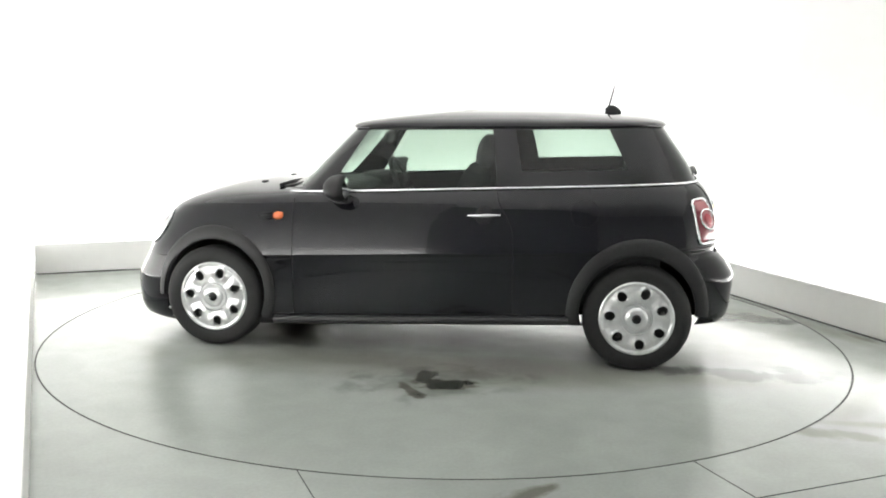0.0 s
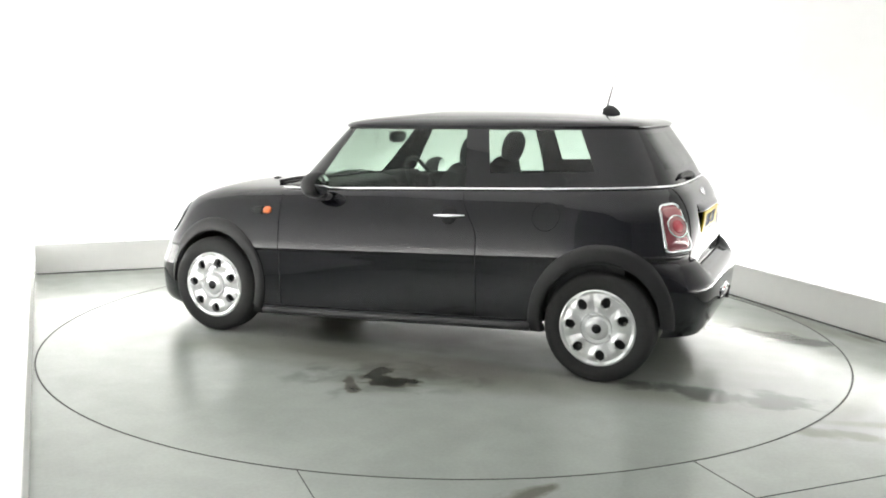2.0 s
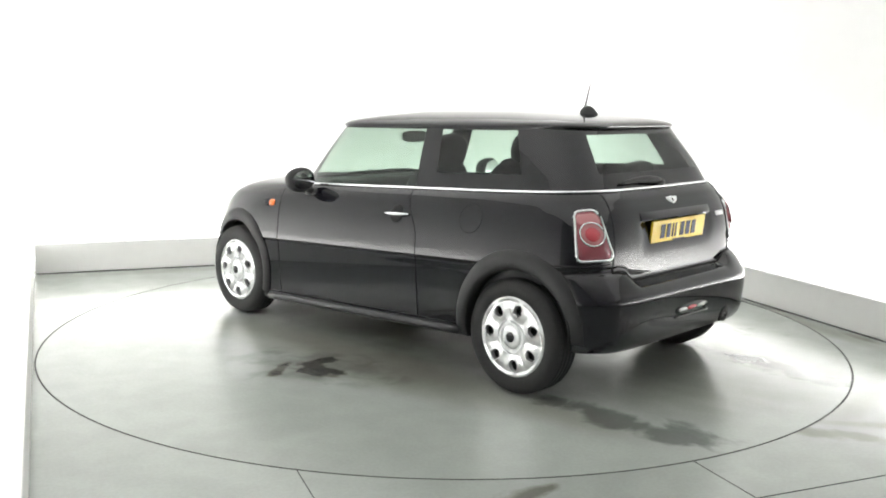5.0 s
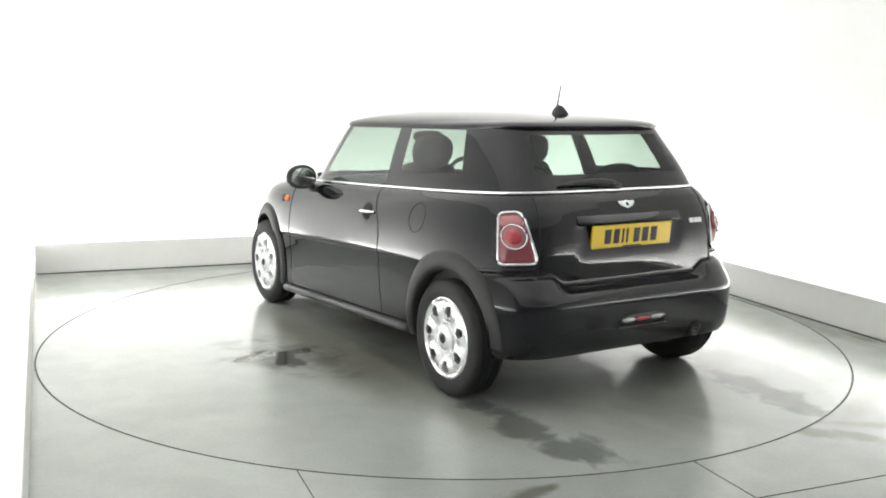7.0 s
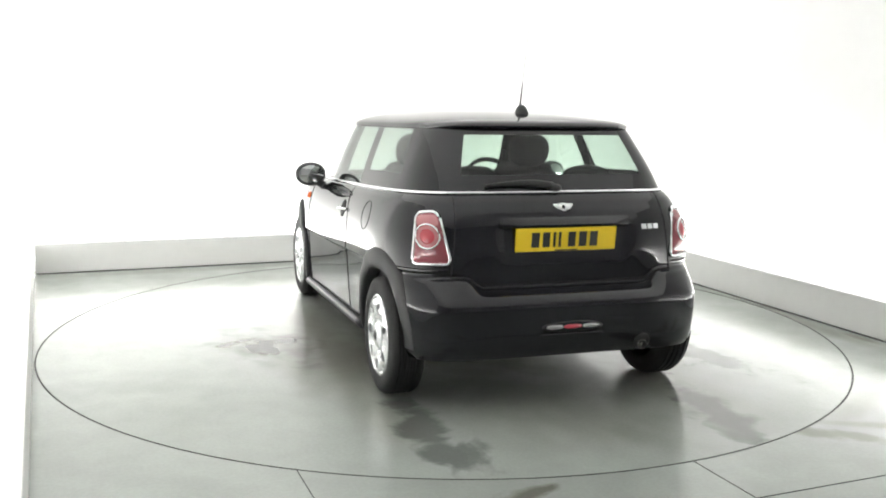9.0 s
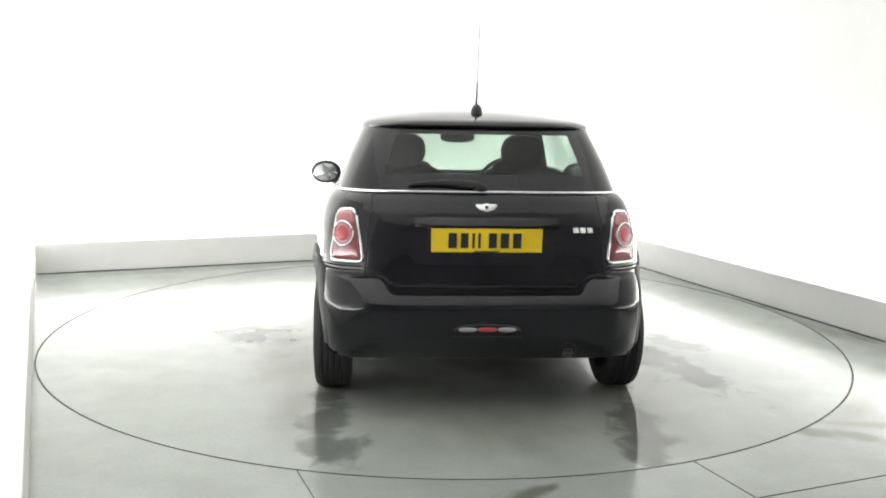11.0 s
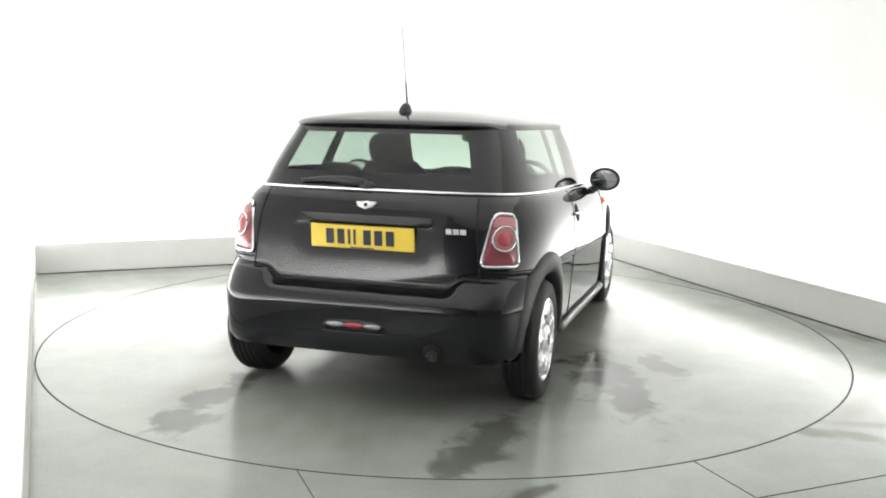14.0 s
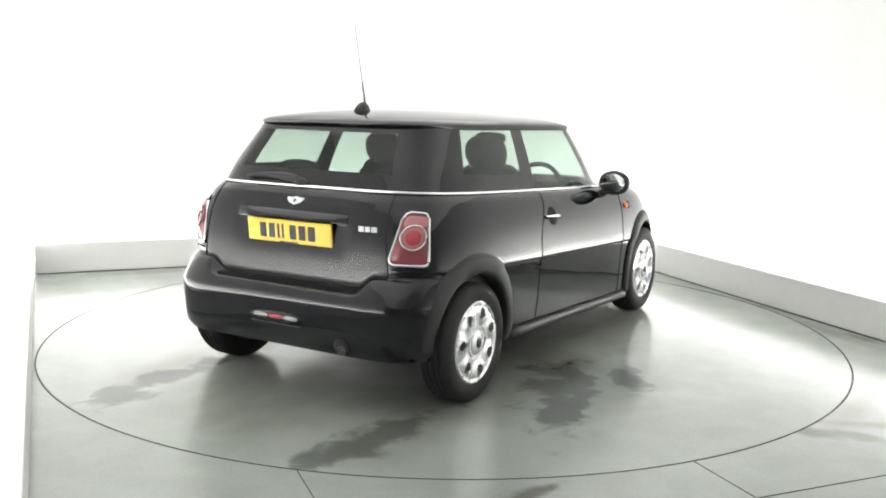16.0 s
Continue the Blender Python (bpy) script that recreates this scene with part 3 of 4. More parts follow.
def build_car():
    car = tagged(new("car"), "black three-door hatchback with silver wheel trims, on a turntable", "car")
    # lower skin
    zs = [0.195, 0.21, 0.23, 0.265, 0.30, 0.34, 0.38, 0.42, 0.435, 0.445, 0.454, 0.462, 0.470, 0.482, 0.50, 0.52, 0.54, 0.555, 0.565, 0.572, 0.578, 0.584, 0.59, 0.596, 0.600, 0.605, 0.610, 0.618, 0.63, 0.645, 0.66, 0.68, 0.70, 0.725,
          0.75, 0.78, 0.80, 0.81, 0.82, 0.835, 0.85, 0.865, 0.88, 0.893, 0.905, 0.917, 0.928, 0.937, 0.945, 0.952, 0.958, 0.962, 0.965, 0.967, 0.969, 0.971]
    ang = even_angles(level(LOWER, 0.6), 190)

    def region(i, j, c):
        for wx in (WB, -WB):
            if abs(c.y) > 0.5 and math.hypot(c.x - wx, c.z - arch_centre(wx)) < 0.335:
                return None
        if c.z < 0.27 and abs(c.x) < 1.3:
            return "sill_left" if c.y > 0 else "sill_right"
        if c.x < -1.0 and c.z < 0.578:
            return "rear_bumper"
        if c.x < -1.5 and abs(c.y) < 0.575 - 0.10 * (c.z - 0.60) and c.z > 0.578:
            return "tailgate"
        if c.x > 0.86 and c.z > 0.86 and abs(c.y) < 0.70:
            return "bonnet"
        if c.x > 1.62 and c.z < 0.56:
            return "front_bumper"
        if -0.47 < c.x < 0.74 and 0.27 < c.z and abs(c.y) > 0.6:
            return "door_left" if c.y > 0 else "door_right"
        return "body_shell"

    skins, both = stack(LOWER, zs, ang, region, shaped)
    look_of = {"sill_left": (plastic, "black plastic sill"), "sill_right": (plastic, "black plastic sill"), "rear_bumper": (paint, "black painted rear bumper"), "front_bumper": (paint, "black painted front bumper"),
               "bonnet": (paint, "black painted bonnet"), "tailgate": (paint, "black painted tailgate"), "door_left": (paint, "black painted closed door"), "door_right": (paint, "black painted closed door"), "body_shell": (paint, "gloss black body shell")}
    for k, (bm, ns) in skins.items():
        nm = k.replace("_left", "").replace("_right", "")
        m, lab = look_of[k]
        if k == "body_shell":
            # floor pan
            for x0, x1, y0, y1 in ((-1.66, 1.70, -0.55, 0.55), (-0.86, 0.86, 0.55, 0.77), (-0.86, 0.86, -0.77, -0.55), (-1.66, -1.58, 0.55, 0.72), (-1.66, -1.58, -0.72, -0.55)):
                bm.faces.new([bm.verts.new((x, y, 0.205)) for x, y in ((x1, y1), (x1, y0), (x0, y0), (x0, y1))])
                ns += [Vector((0, 0, -1))] * 4
        skin_part(nm, bm, ns, m, car, lab)
    # glasshouse
    zg = [0.960, 0.978, 0.990, 1.02, 1.06, 1.10, 1.15, 1.20, 1.25, 1.282, 1.305, 1.322]
    base = level(UPPER, 0.975)
    ang_u = even_angles(base, 141)
    xs = [outline_point(base, a) for a in ang_u]

    def glass_region(i, j, c):
        n = len(ang_u)
        jj = j if j < n - 1 else (2 * (n - 1) - 1 - j)
        x = (xs[jj][0] + xs[jj + 1][0]) / 2
        y = (xs[jj][1] + xs[jj + 1][1]) / 2
        side = "left" if j < n - 1 else "right"
        if zg[i] < 0.977 or zg[i + 1] > 1.31:
            return "pillar"
        if x > 0.25 and y < 0.56:
            return "windscreen"
        if -0.425 < x < 0.56 and y > 0.6:
            return "door_window_" + side
        if -1.18 < x < -0.57 and y > 0.6 and zg[i] > 1.03:
            return "quarter_window_" + side
        if x < -1.3 and y < 0.49 and zg[i] > 1.03 and zg[i + 1] < 1.29:
            return "rear_window"
        return "pillar"

    skins, both_u = stack(UPPER, zg, ang_u, glass_region)
    for k, (bm, ns) in skins.items():
        if k == "pillar":
            skin_part("pillar_frame", bm, ns, gloss_black, car, "gloss black pillars and window borders")
        else:
            nm = k.replace("_left", "").replace("_right", "")
            skin_part(nm, bm, ns, rear_glass if nm in ("rear_window", "quarter_window") else side_glass, car, "tinted glass")
    # roof
    zr = [1.308, 1.313, 1.320, 1.328, 1.338, 1.348, 1.360, 1.372, 1.382, 1.391, 1.398, 1.404, 1.4065, 1.408]
    skins, b = stack(ROOF, zr, even_angles(level(ROOF, 1.327), 110))
    bm, ns = skins["skin"]
    top = [v for v in bm.verts if abs(v.co.z - 1.408) < 1e-5]
    bmesh.ops.contextual_create(bm, geom=top)
    sharpen(part("roof", bm, paint, car, "black painted roof with rear lip"), 50)
    bm = bmesh.new()
    lv = level(UPPER, 1.315)
    bm.faces.new([bm.verts.new((outline_point(lv, a)[0] * 0.985, outline_point(lv, a)[1] * 0.985, 1.306)) for a in both_u])
    part("headlining", bm, headliner, car, "pale grey headlining", False)
    # chrome belt line
    bm = bmesh.new()
    pts_o = []
    lvb = level(LOWER, 0.966)
    for a in both:
        x, y = outline_point(lvb, a)
        if x < 0.80:
            pts_o.append(Vector((x, y, 0.972)))
    k0 = max(range(len(pts_o)), key=lambda k: (pts_o[k] - pts_o[k - 1]).length)
    pts_o = pts_o[k0:] + pts_o[:k0]
    tube(bm, pts_o, 0.0080, 6)
    part("belt_trim", bm, chrome, car, "thin chrome waistline trim")
    for x in (WB, -WB):
        for s in (1, -1):
            arch(car, x, s)
            wheel(car, x, s)
    return car


car = build_car()


def motions():
    rows_t, rows_c = [], []
    for k in range(33):
        t = k * 0.5
        m = pose(0, 0, 0, 0, 0, HEAD + RATE * t)
        rows_t.append((t, m))
        rows_c.append((t, m @ pose(OX, OY, 0)))
    walk(table, rows_t)
    walk(car, rows_c)


# ---- fittings of the car ----
def soft_outline(corners, times=3):
    p = [Vector((*c, 0)) for c in corners]
    for _ in range(times):
        q = []
        for i in range(len(p)):
            a, b = p[i], p[(i + 1) % len(p)]
            q += [a * 0.75 + b * 0.25, a * 0.25 + b * 0.75]
        p = q
    return [(v.x, v.y) for v in p]


def crisp_outline(corners, r=0.03):
    """Straight edges with rounded corners of about radius r."""
    p = [Vector(c) for c in corners]
    q = []
    for i in range(len(p)):
        a, b, c = p[i - 1], p[i], p[(i + 1) % len(p)]
        u, v = (a - b).normalized(), (c - b).normalized()
        s0, s1 = b + u * r, b + v * r
        for k in range(6):
            t = k / 5
            w = s0 * (1 - t) ** 2 + b * 2 * t * (1 - t) + s1 * t ** 2
            q.append((w.x, w.y))
    return q


def bulged(name, parent, outline, place, mat, label="", edge=0.004, rise=0.014, skirt=-0.012, rings=5):
    """A domed lens or cap over an outline; place(u, v, off) gives a point on the skin."""
    bm = bmesh.new()
    cu = sum(u for u, v in outline) / len(outline)
    cv = sum(v for u, v in outline) / len(outline)
    rows = [[place(u, v, skirt) for u, v in outline]]
    for k in range(rings):
        f = 1 - k / rings
        off = edge + rise * (1 - f ** 2)
        rows.append([place(cu + (u - cu) * f, cv + (v - cv) * f, off) for u, v in outline])
    vs = grid(bm, rows, closed=True)
    c = bm.verts.new(place(cu, cv, edge + rise))
    n = len(outline)
    for j in range(n):
        bm.faces.new((vs[-1][j], vs[-1][(j + 1) % n], c))
    return part(name, bm, mat, parent, label)


def ring_of(r, n=28, cu=0.0, cv=0.0):
    return [(cu + r * math.cos(2 * math.pi * k / n), cv + r * math.sin(2 * math.pi * k / n)) for k in range(n)]


def tail_distance(y, z):
    s = 0.3
    while on_tail(s, z).y < y and s < 1.2:
        s += 0.002
    return s


def tail_lamp(parent, side):
    zc = 0.772
    s0 = tail_distance(0.662, zc)

    def place(u, v, off):
        return on_tail(side * (s0 + u), zc + v, off)

    shape = crisp_outline([(-0.100, -0.128), (0.090, -0.128), (0.062, 0.110), (-0.050, 0.118)], 0.034)
    lamp = bulged("tail_lamp", parent, shape, place, red_lens, "dark red rear lamp in a chrome surround", 0.006, 0.012)
    bm = bmesh.new()
    tube(bm, [place(u, v, 0.006) for u, v in shape], 0.0085, 6, True)
    part("lamp_surround", bm, chrome, lamp, "chrome surround")
    top_lens = crisp_outline([(-0.052, 0.052), (0.062, 0.050), (0.056, 0.098), (-0.042, 0.104)], 0.022)
    bulged("upper_lens", lamp, top_lens, place, rose_lens, "pale clear upper lens", 0.0155, 0.002, 0.0)
    cu, cv = 0.004, 0.004
    bulged("lamp_disc", lamp, ring_of(0.056, 28, cu, cv), place, rose_lens, "pale red round reflector", 0.018, 0.004, 0.0)
    bulged("brake_lens", lamp, ring_of(0.034, 24, cu, cv), place, pink_lens, "bright red round lens", 0.022, 0.006, 0.0)
    bm = bmesh.new()
    tube(bm, [place(u, v, 0.021) for u, v in ring_of(0.056, 28, cu, cv)], 0.0045, 6, True)
    part("lamp_ring", bm, chrome, lamp, "pale ring")
    return lamp


def plate_and_badges(parent):
    m = pose(-1.667, 0, 0.7505, 0, -5, 0)
    bm = bmesh.new()
    box(bm, (-0.006, -0.262, -0.057), (0.006, 0.262, 0.057), m, 0.003)
    plate = part("number_plate", bm, yellow_plate, parent, "yellow rear number plate with plain dark bars", False)
    x = 0.182
    for w, gap in ((0.040, 0.018), (0.036, 0.018), (0.012, 0.016), (0.012, 0.038), (0.038, 0.018), (0.040, 0.018), (0.040, 0.0)):
        bm = bmesh.new()
        box(bm, (-0.0085, x - w, -0.036), (-0.0060, x, 0.036), m)
        part("bar", bm, black_ink, plate, smooth=False)
        x -= w + gap
    bm = bmesh.new()
    box(bm, (-0.0075, -0.06, -0.055), (-0.0060, 0.06, -0.049), m)
    part("small_print_bar", bm, black_ink, plate, smooth=False)
    bm = bmesh.new()
    box(bm, (-0.004, -0.075, -0.067), (0.004, 0.075, -0.058), m, 0.002)
    part("plate_tab", bm, grey_plastic, plate, "small pale tab below the plate", False)
    # grip above the plate
    bm = bmesh.new()
    rows = []
    for k in range(25):
        y = -0.34 + 0.68 * k / 24
        e = 1 - abs(y / 0.345) ** 6
        row = []
        for dz, off in ((0.030, 0.001), (0.012, 0.020 * e + 0.002), (-0.004, 0.026 * e + 0.002), (-0.012, 0.022 * e + 0.001), (-0.014, -0.01)):
            z = 0.826 + dz
            row.append((tail_x(LOWER, y, z) - off, y, z))
        rows.append(row)
    grid(bm, rows)
    sharpen(part("tailgate_grip", bm, paint, parent, "black grip bar over the number plate"), 40)

    # winged badge as a plain shape
    def tail_place(u, v, off):
        z = 0.903 + v
        return Vector((tail_x(LOWER, u, z) - off, u, z))

    wings = [(-0.058, 0.016), (-0.02, 0.014), (0.0, 0.02), (0.02, 0.014), (0.058, 0.016), (0.036, -0.010), (0.018, -0.014), (0.0, -0.022), (-0.018, -0.014), (-0.036, -0.010)]
    badge = bulged("badge", parent, soft_outline(wings, 1), tail_place, satin, "silver winged badge", 0.003, 0.003, -0.004, 2)
    bulged("badge_disc", badge, ring_of(0.009, 18), tail_place, gloss_black, "black disc", 0.0065, 0.001, 0.0, 2)
    # model script as plain chrome bars
    for k in range(3):
        y0 = -0.412 - 0.034 * k
        bm = bmesh.new()
        rows = []
        for j, (dy, dz) in enumerate(((0, -0.012), (-0.026, -0.012), (-0.023, 0.012), (0.003, 0.012))):
            z = 0.800 + dz
            xx = tail_x(LOWER, y0 + dy, z)
            rows.append([(xx - 0.005, y0 + dy, z), (xx + 0.003, y0 + dy, z)])
        ring_v = [[bm.verts.new(p) for p in r] for r in rows]
        bm.faces.new([r[0] for r in ring_v])
        for j in range(4):
            a, b = ring_v[j], ring_v[(j + 1) % 4]
            bm.faces.new((a[0], b[0], b[1], a[1]))
        part("script_bar", bm, satin, parent, "chrome bar of the model script", False)


def bumper_lamp(parent):
    def place(u, v, off):
        z = 0.342 + v
        return Vector((tail_x(LOWER, u, z) - off, u, z))
    base = bulged("bumper_lamp", parent, soft_outline([(-0.165, -0.032), (0.165, -0.032), (0.15, 0.026), (-0.15, 0.026)], 2), place, gloss_black, "slim rear lamp set in the bumper", 0.003, 0.003, -0.01, 3)
    for u0, u1, mat, lab, nm in ((0.05, 0.135, clear_lens, "clear reversing lens", "reversing_lens"), (-0.048, 0.048, pink_lens, "red fog lens", "fog_lens"), (-0.135, -0.05, clear_lens, "clear reversing lens", "reversing_lens")):
        bulged(nm, base, soft_outline([(u0, -0.011), (u1, -0.011), (u1, 0.011), (u0, 0.011)], 2), place, mat, lab, 0.008, 0.006, 0.0, 3)
    bm = bmesh.new()
    tube(bm, [place(-0.16 + 0.32 * k / 16, -0.036, 0.003) for k in range(17)], 0.006, 6)
    part("lamp_lip", bm, paint, base, "glossy lip below the lamp")


def side_mirror(parent, side):
    c = Vector((0.440, side * 0.855, 1.000))
    bm = bmesh.new()
    bmesh.ops.create_uvsphere(bm, u_segments=28, v_segments=16, radius=1.0)
    for v in bm.verts:
        x, y, z = v.co
        if x < 0:
            x *= 0.42
        v.co = c + Vector((x * 0.098, y * 0.100 + side * 0.012, math.copysign(abs(z) ** 0.9, z) * 0.076))
    shell = part("mirror_shell", bm, plastic, parent, "black oval door mirror")
    bm = bmesh.new()
    n = 28
    rows = [[c + Vector((-0.034 - 0.009 * (1 - f * f), f * 0.080 * math.cos(2 * math.pi * k / n) + side * 0.015, f * 0.058 * math.sin(2 * math.pi * k / n))) for k in range(n)] for f in (1, 0.75, 0.5, 0.25, 0.05)]
    bm.faces.new(grid(bm, rows, closed=True)[-1])
    part("mirror_face", bm, mirror_glass, shell, "convex mirror glass")
    bm = bmesh.new()
    tube(bm, [c + Vector((0.0, -side * 0.03, -0.04)), c + Vector((0.0, -side * 0.07, -0.075)), Vector((0.46, side * 0.775, 0.930))], [0.030, 0.022, 0.024], 10)
    part("mirror_arm", bm, plastic, shell, "black mirror arm")

    def place(u, v, off):
        z = 0.925 + v
        return Vector((0.45 + u, side * (side_y(LOWER, 0.45 + u, z) + off), z))
    bulged("mirror_foot", shell, soft_outline([(-0.06, -0.022), (0.06, -0.022), (0.06, 0.022), (-0.06, 0.022)], 3), place, plastic, "oval black foot on the door", 0.004, 0.012, -0.01, 3)


def door_handle(parent, side):
    def place(u, v, off):
        x, z = -0.372 + u, 0.830 + v
        return Vector((x, side * (side_y(LOWER, x, z) + off), z))
    cup = bulged("handle_cup", parent, ring_of(0.050, 24), place, dark, "dark round recess behind the handle", 0.003, -0.002, -0.002, 3)
    bm = bmesh.new()
    pts_ = [place(-0.098 + 0.196 * k / 14, 0, 0.006 + 0.020 * math.sin(math.pi * k / 14)) for k in range(15)]
    tube(bm, pts_, [0.0045 + 0.0065 * math.sin(math.pi * k / 14) for k in range(15)], 8)
    part("door_handle", bm, chrome, cup, "chrome bar handle")


def indicator(parent, side):
    def place(u, v, off):
        x, z = 0.830 + u, 0.845 + v
        return Vector((x, side * (side_y(LOWER, x, z) + off), z))
    lamp = bulged("side_indicator", parent, soft_outline([(-0.030, -0.022), (0.030, -0.022), (0.030, 0.022), (-0.030, 0.022)], 3), place, orange_lens, "small orange side indicator", 0.006, 0.012, -0.006, 4)
    for dz in (-0.016, 0.0, 0.016):
        bm = bmesh.new()
        tube(bm, [place(0.036, dz, 0.005), place(0.08, dz, 0.006), place(0.125 - abs(dz), dz, 0.002)], [0.006, 0.005, 0.002], 6)
        part("vent_fin", bm, gloss_black, lamp, "black vent fin")


def shut_line(parent, pts_, r=0.0028):
    bm = bmesh.new()
    tube(bm, pts_, r, 5)
    part("shut_line", bm, dark, parent)


def shut_lines(parent):
    for side in (1, -1):
        shut_line(parent, [(0.74, side * (side_y(LOWER, 0.74, z) + 0.0004), z) for z in np.linspace(0.25, 0.96, 26)])
        back = [(-0.44 - 0.10 * ease(0.96, 0.70, z), z) for z in np.linspace(0.25, 0.96, 26)]
        shut_line(parent, [(x, side * (side_y(LOWER, x, z) + 0.0004), z) for x, z in back])
        shut_line(parent, [(x, side * (side_y(LOWER, x, 0.262) + 0.0004), 0.262) for x in np.linspace(-0.84, 0.82, 20)], 0.004)
        gate = [(side * (0.573 - 0.10 * (z - 0.60)), z) for z in np.linspace(0.582, 0.962, 18)]
        shut_line(parent, [(tail_x(LOWER, y, z) - 0.0006, y, z) for y, z in gate], 0.0032)
        shut_line(parent, [on_tail(side * s, 0.622, 0.0006) for s in np.linspace(0.59, 1.05, 14)], 0.004)
    shut_line(parent, [(tail_x(LOWER, y, 0.580) - 0.001, y, 0.580 + ledge_drop(y, 0.580)) for y in np.linspace(-0.575, 0.575, 40)], 0.006)
    # round filler flap in the flank
    ring = [(-0.93 + 0.075 * math.cos(a), 0.83 + 0.075 * math.sin(a)) for a in np.linspace(0, 2 * math.pi, 33)[:-1]]
    bm = bmesh.new()
    tube(bm, [(x, side_y(LOWER, x, z) + 0.0003, z) for x, z in ring], 0.0018, 5, True)
    part("filler_flap_line", bm, dark, parent)


def mast(parent):
    bm = bmesh.new()
    rows = []
    for k in range(9):
        f = k / 8
        x = -1.015 - 0.10 * f
        h = 0.012 + 0.040 * math.sin(math.pi * min(1, 0.15 + f * 0.85)) ** 0.8
        w = 0.031 * (0.45 + 0.55 * math.sin(math.pi * (0.1 + 0.8 * f)))
        rows.append([(x, w * math.cos(a), 1.386 + h * max(0.0, math.sin(a)) - 0.012 * (math.sin(a) < 0.01)) for a in [math.pi * j / 8 for j in range(9)]])
    vs = grid(bm, rows)
    bm.faces.new(vs[0])
    bm.faces.new(vs[-1])
    base = part("aerial_base", bm, plastic, parent, "black roof aerial base")
    bm = bmesh.new()
    d = Vector((-math.sin(radians(13)), 0, math.cos(radians(13))))
    p0 = Vector((-1.035, 0, 1.415))
    tube(bm, [p0 + d * t for t in (0, 0.05, 0.13, 0.135, 0.43)], [0.0065, 0.0050, 0.0038, 0.0016, 0.0012], 8)
    part("aerial_mast", bm, plastic, base, "thin tapering black mast")


def rear_wiper(parent):
    bm = bmesh.new()
    pts_ = []
    for k in range(17):
        y = 0.03 + 0.34 * k / 16
        z = 1.005 + 0.012 * math.sin(math.pi * k / 16)
        pts_.append((tail_x(UPPER, y, z) - 0.016, y, z))
    tube(bm, pts_, [0.023 - 0.015 * abs(k - 4) / 12 for k in range(17)], 8)
    wiper = part("rear_wiper", bm, plastic, parent, "black rear wiper")
    bm = bmesh.new()
    bmesh.ops.create_uvsphere(bm, u_segments=16, v_segments=10, radius=0.03, matrix=Matrix.Translation((tail_x(UPPER, 0.02, 0.99) - 0.008, 0.02, 0.99)) @ Matrix.Diagonal((0.8, 1.3, 0.8, 1)))
    part("wiper_hub", bm, plastic, wiper)


def rounded(bm, centre, size, turn=(0, 0, 0), power=0.55):
    """A cushion: a ball pushed towards a box."""
    tmp = bmesh.ops.create_uvsphere(bm, u_segments=20, v_segments=12, radius=1.0)
    m = pose(*centre, *turn)
    for v in tmp["verts"]:
        p = [math.copysign(abs(q) ** power, q) * s / 2 for q, s in zip(v.co, size)]
        v.co = m @ Vector(p)


def seat(parent, y):
    grp = new("front_seat", None)
    grp.parent = parent
    bm = bmesh.new()
    rounded(bm, (0.15, y, 0.48), (0.52, 0.50, 0.20))
    part("cushion", bm, cloth, grp)
    bm = bmesh.new()
    rounded(bm, (-0.20, y, 0.78), (0.18, 0.50, 0.62), (0, -16, 0))
    rounded(bm, (-0.27, y, 1.02), (0.12, 0.36, 0.16), (0, -16, 0))
    part("backrest", bm, cloth, grp, "dark cloth backrest")
    bm = bmesh.new()
    rounded(bm, (-0.33, y, 1.165), (0.12, 0.265, 0.215), (0, -12, 0), 0.82)
    part("headrest", bm, cloth, grp, "dark rounded headrest")
    for dy in (-0.06, 0.06):
        bm = bmesh.new()
        tube(bm, [(-0.32, y + dy, 1.02), (-0.33, y + dy, 1.10)], 0.006, 8)
        part("headrest_post", bm, chrome, grp)


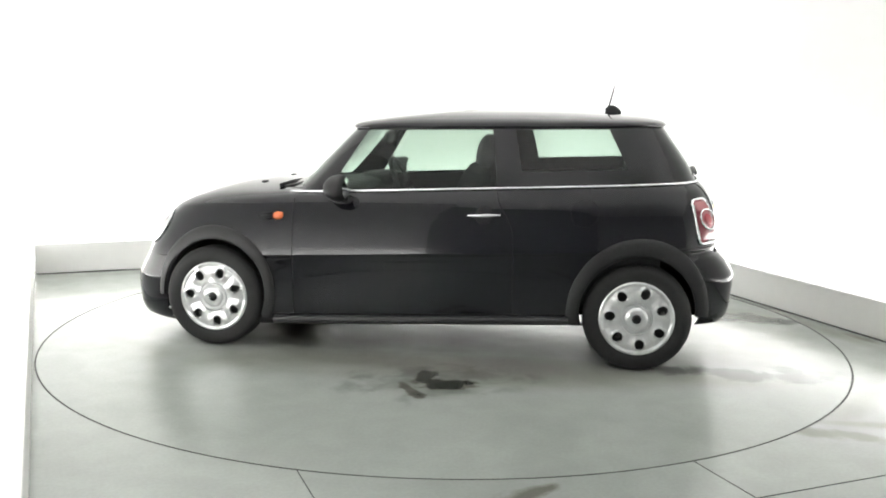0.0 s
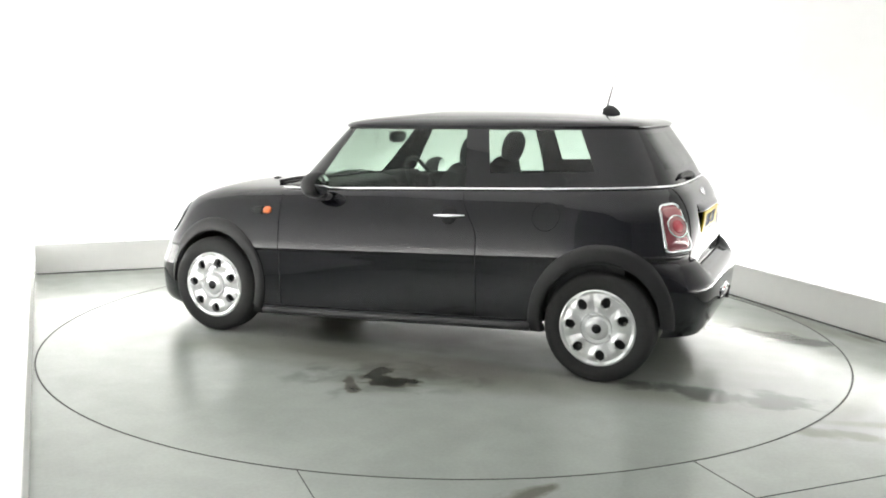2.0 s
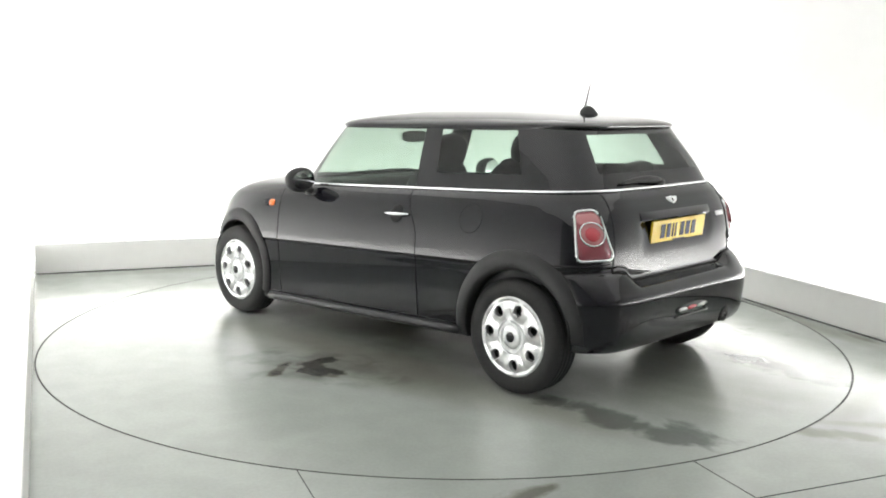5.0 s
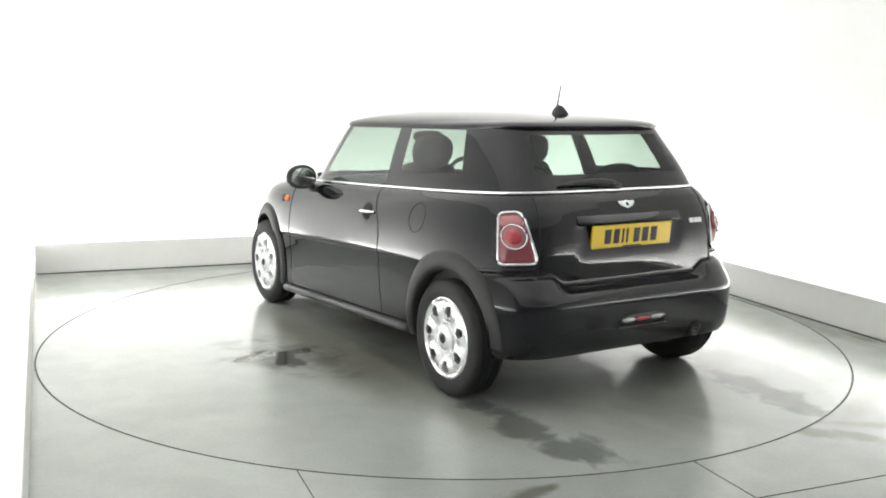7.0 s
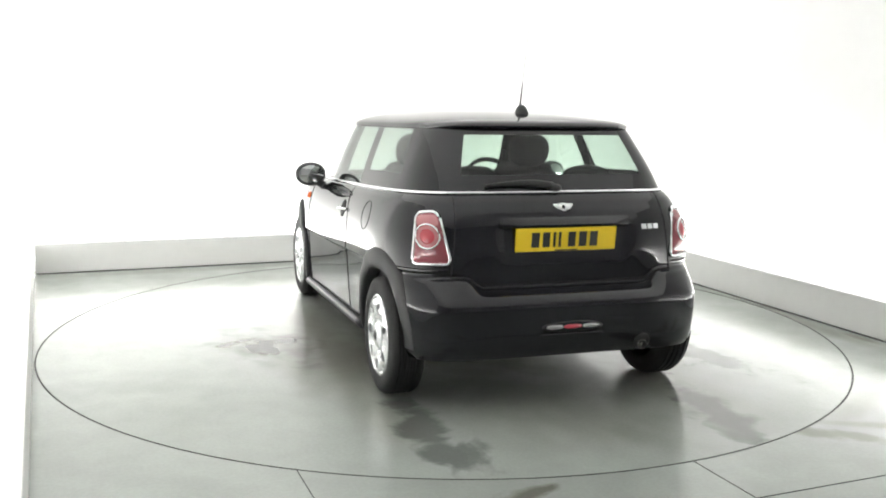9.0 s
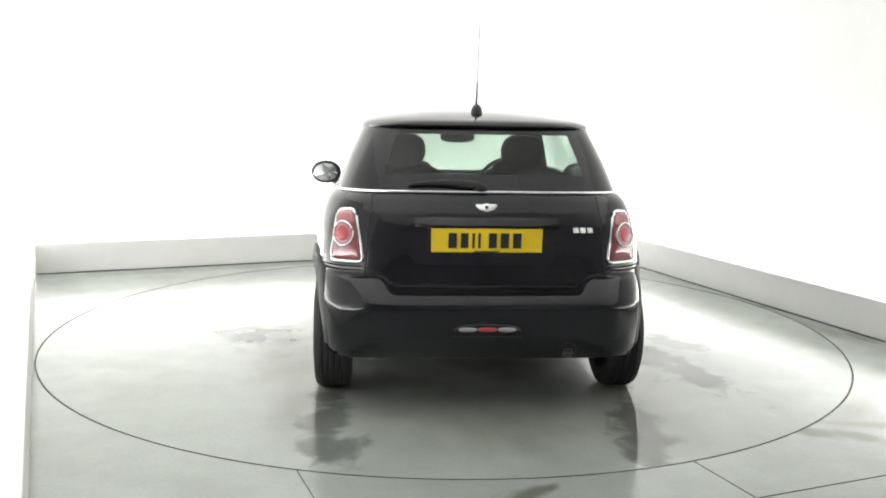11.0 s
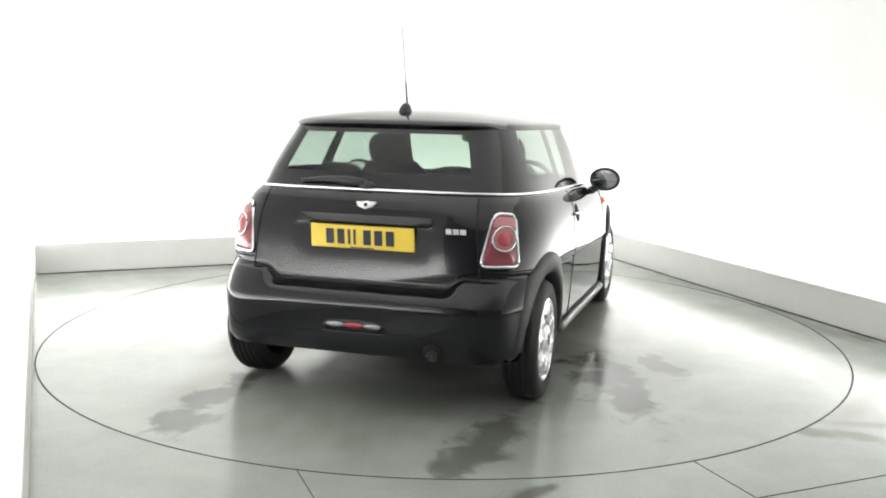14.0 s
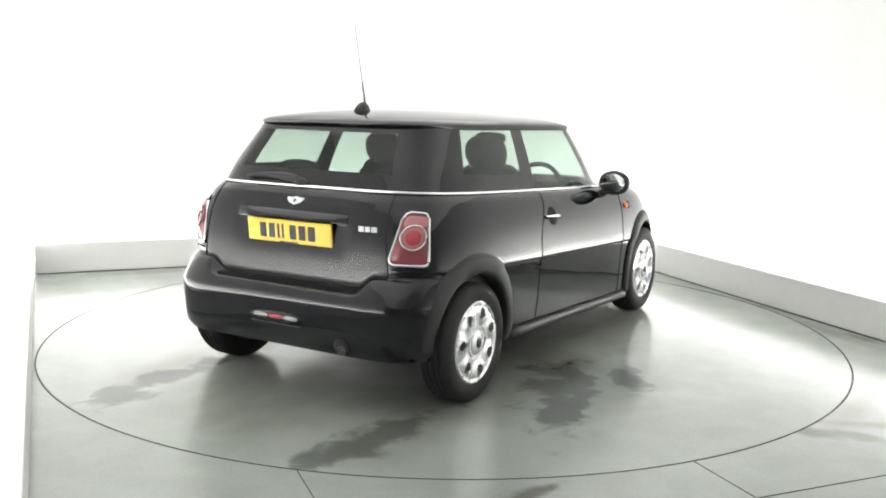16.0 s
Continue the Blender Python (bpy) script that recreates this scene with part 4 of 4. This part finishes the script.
def cabin(parent):
    seat(parent, 0.36)
    seat(parent, -0.36)
    bm = bmesh.new()
    rounded(bm, (-1.18, 0, 0.76), (0.20, 1.16, 0.44), (0, -12, 0))
    rounded(bm, (-0.92, 0, 0.56), (0.52, 1.16, 0.18))
    for y in (0.32, -0.32):
        rounded(bm, (-1.20, y, 1.02), (0.10, 0.27, 0.16), (0, -10, 0), 0.75)
    part("rear_bench", bm, cloth, parent, "dark cloth rear bench")
    bm = bmesh.new()
    rounded(bm, (0.66, 0, 0.84), (0.44, 1.40, 0.30), (0, 0, 0), 0.4)
    rounded(bm, (0.50, -0.36, 0.965), (0.22, 0.34, 0.10))
    part("dashboard", bm, trim_in, parent, "dark dashboard")
    bm = bmesh.new()
    m = pose(0.34, -0.36, 0.93, 0, -64, 0)
    tube(bm, [m @ Vector((0.18 * math.cos(a), 0.18 * math.sin(a), 0)) for a in [2 * math.pi * k / 32 for k in range(32)]], 0.015, 8, True)
    for a in (0.3, math.pi - 0.3, -math.pi / 2):
        tube(bm, [m @ Vector((0, 0, -0.01)), m @ Vector((0.175 * math.sin(a), 0.175 * math.cos(a), 0))], 0.014, 6)
    rounded(bm, tuple(m.translation), (0.06, 0.12, 0.12))
    part("steering_wheel", bm, trim_in, parent, "black three-spoke steering wheel")
    bm = bmesh.new()
    rounded(bm, (0.36, -0.02, 1.24), (0.04, 0.235, 0.075), (0, 0, 0), 0.75)
    part("cabin_mirror", bm, trim_in, parent, "oval rear-view mirror")
    # inner faces of doors and sides, below the glass
    for side in (1, -1):
        bm = bmesh.new()
        rows = []
        for x in np.linspace(-1.35, 0.66, 14):
            rows.append([(x, side * (side_y(LOWER, x, z) - d), z) for z, d in ((0.30, 0.06), (0.6, 0.06), (0.84, 0.06), (0.92, 0.045), (0.966, 0.022))])
        grid(bm, rows)
        part("door_lining", bm, trim_in, parent, "dark door lining")
    bm = bmesh.new()
    box(bm, (-1.5, -0.62, 0.24), (0.9, 0.62, 0.27))
    part("cabin_floor", bm, cloth, parent, smooth=False)


def front_end(parent):
    for side in (1, -1):
        def place(u, v, off, side=side):
            z = 0.77 + v
            lv = level(LOWER, z)
            a = 0.42 + u * 1.6
            p = outline_point(lv, a)
            q = outline_point(lv, a + 0.02)
            t = Vector((q[0] - p[0], q[1] - p[1], 0)).normalized()
            return Vector((p[0] + t.y * off, side * (p[1] - t.x * off), z))
        lamp = bulged("headlamp", parent, ring_of(0.095, 28), place, clear_lens, "round clear headlamp", 0.005, 0.018, -0.01)
        bm = bmesh.new()
        tube(bm, [place(u, v, 0.005) for u, v in ring_of(0.097, 28)], 0.009, 6, True)
        part("headlamp_ring", bm, chrome, lamp, "chrome ring")
    bm = bmesh.new()
    for k in range(4):
        z = 0.40 + 0.07 * k
        tube(bm, [(outline_point(level(LOWER, z), a)[0] + 0.004, outline_point(level(LOWER, z), a)[1], z) for a in np.linspace(-0.16, 0.16, 13)], 0.012, 6)
    part("grille", bm, chrome, parent, "chrome grille bars")
    for y0 in (0.55, -0.10):
        bm = bmesh.new()
        tube(bm, [(0.90, y0, 0.998), (0.885, y0 - 0.2, 1.008), (0.89, y0 - 0.42, 1.004)], [0.012, 0.009, 0.005], 6)
        part("wiper", bm, plastic, parent, "black windscreen wiper")
    bm = bmesh.new()
    rounded(bm, (0.86, 0, 0.992), (0.12, 1.1, 0.018), (0, 6, 0), 0.5)
    part("scuttle", bm, plastic, parent, "black scuttle panel")


def underside(parent):
    bm = bmesh.new()
    tube(bm, [(-1.30, -0.385, 0.215), (-1.60, -0.385, 0.222), (-1.758, -0.385, 0.226)], 0.022, 16)
    pipe = part("tailpipe", bm, steel, parent, "short steel tailpipe")
    bm = bmesh.new()
    lip = [(-1.760, -0.385 + 0.022 * math.cos(a), 0.226 + 0.022 * math.sin(a)) for a in [2 * math.pi * k / 20 for k in range(20)]]
    tube(bm, lip, 0.0035, 6, True)
    part("tailpipe_lip", bm, steel, pipe, "dull worn lip")

    def place(u, v, off):
        z = 0.232 + v
        return Vector((tail_x(LOWER, -0.385 + u, z) - off, -0.385 + u, z))
    bulged("tailpipe_cutout", parent, ring_of(0.044, 24, 0.0, 0.008), place, dark, "dark cutout round the tailpipe", 0.003, 0.0, -0.004, 2)
    for side in (1, -1):
        bm = bmesh.new()
        tube(bm, [(x, side * (side_y(LOWER, x, 0.26) + 0.006), 0.228) for x in np.linspace(-0.86, 0.86, 20)], 0.024, 10)
        part("sill_strip", bm, satin_plastic, parent, "satin dark grey sill strip")
    # dark block added to fill the shaded space below the tail
    bm = bmesh.new()
    rounded(bm, (-1.48, 0.0, 0.27), (0.24, 1.05, 0.13), (0, 0, 0), 0.4)
    part("silencer", bm, dark, parent, "dark rear silencer box")
    for y in (0.28, -0.28):
        bm = bmesh.new()
        rounded(bm, (1.10, y, 0.998), (0.04, 0.05, 0.022))
        part("washer_jet", bm, plastic, parent)
    for x in (0.35, -0.62):
        bm = bmesh.new()
        box(bm, (x - 0.05, 0.60, 0.165), (x + 0.05, 0.66, 0.20), None, 0.008)
        part("jacking_block", bm, plastic, parent, smooth=False)


def fittings(parent):
    for side in (1, -1):
        tail_lamp(parent, side)
        side_mirror(parent, side)
        door_handle(parent, side)
        indicator(parent, side)
    plate_and_badges(parent)
    bumper_lamp(parent)
    shut_lines(parent)
    mast(parent)
    rear_wiper(parent)
    cabin(parent)
    front_end(parent)
    underside(parent)


def rake_of(z):
    return RAKE - 0.028 * ease(0.97, 1.33, z)


def rake_body(thing):
    """Lets the body rise towards the tail; the wheels stay on the ground."""
    for ob in thing.children_recursive:
        if ob.type != "MESH" or ob.parent.name.startswith("wheel"):
            continue
        me = ob.data
        kept = None
        if me.has_custom_normals:
            kept = []
            for lp in me.loops:
                n = me.corner_normals[lp.index].vector
                kept.append(Vector((n.x + RAKE * n.z, n.y, n.z)).normalized())
        for v in me.vertices:
            v.co.z -= rake_of(v.co.z) * (v.co.x - XM)
        if kept:
            me.normals_split_custom_set(kept)
        me.update()


fittings(car)
rake_body(car)
motions()
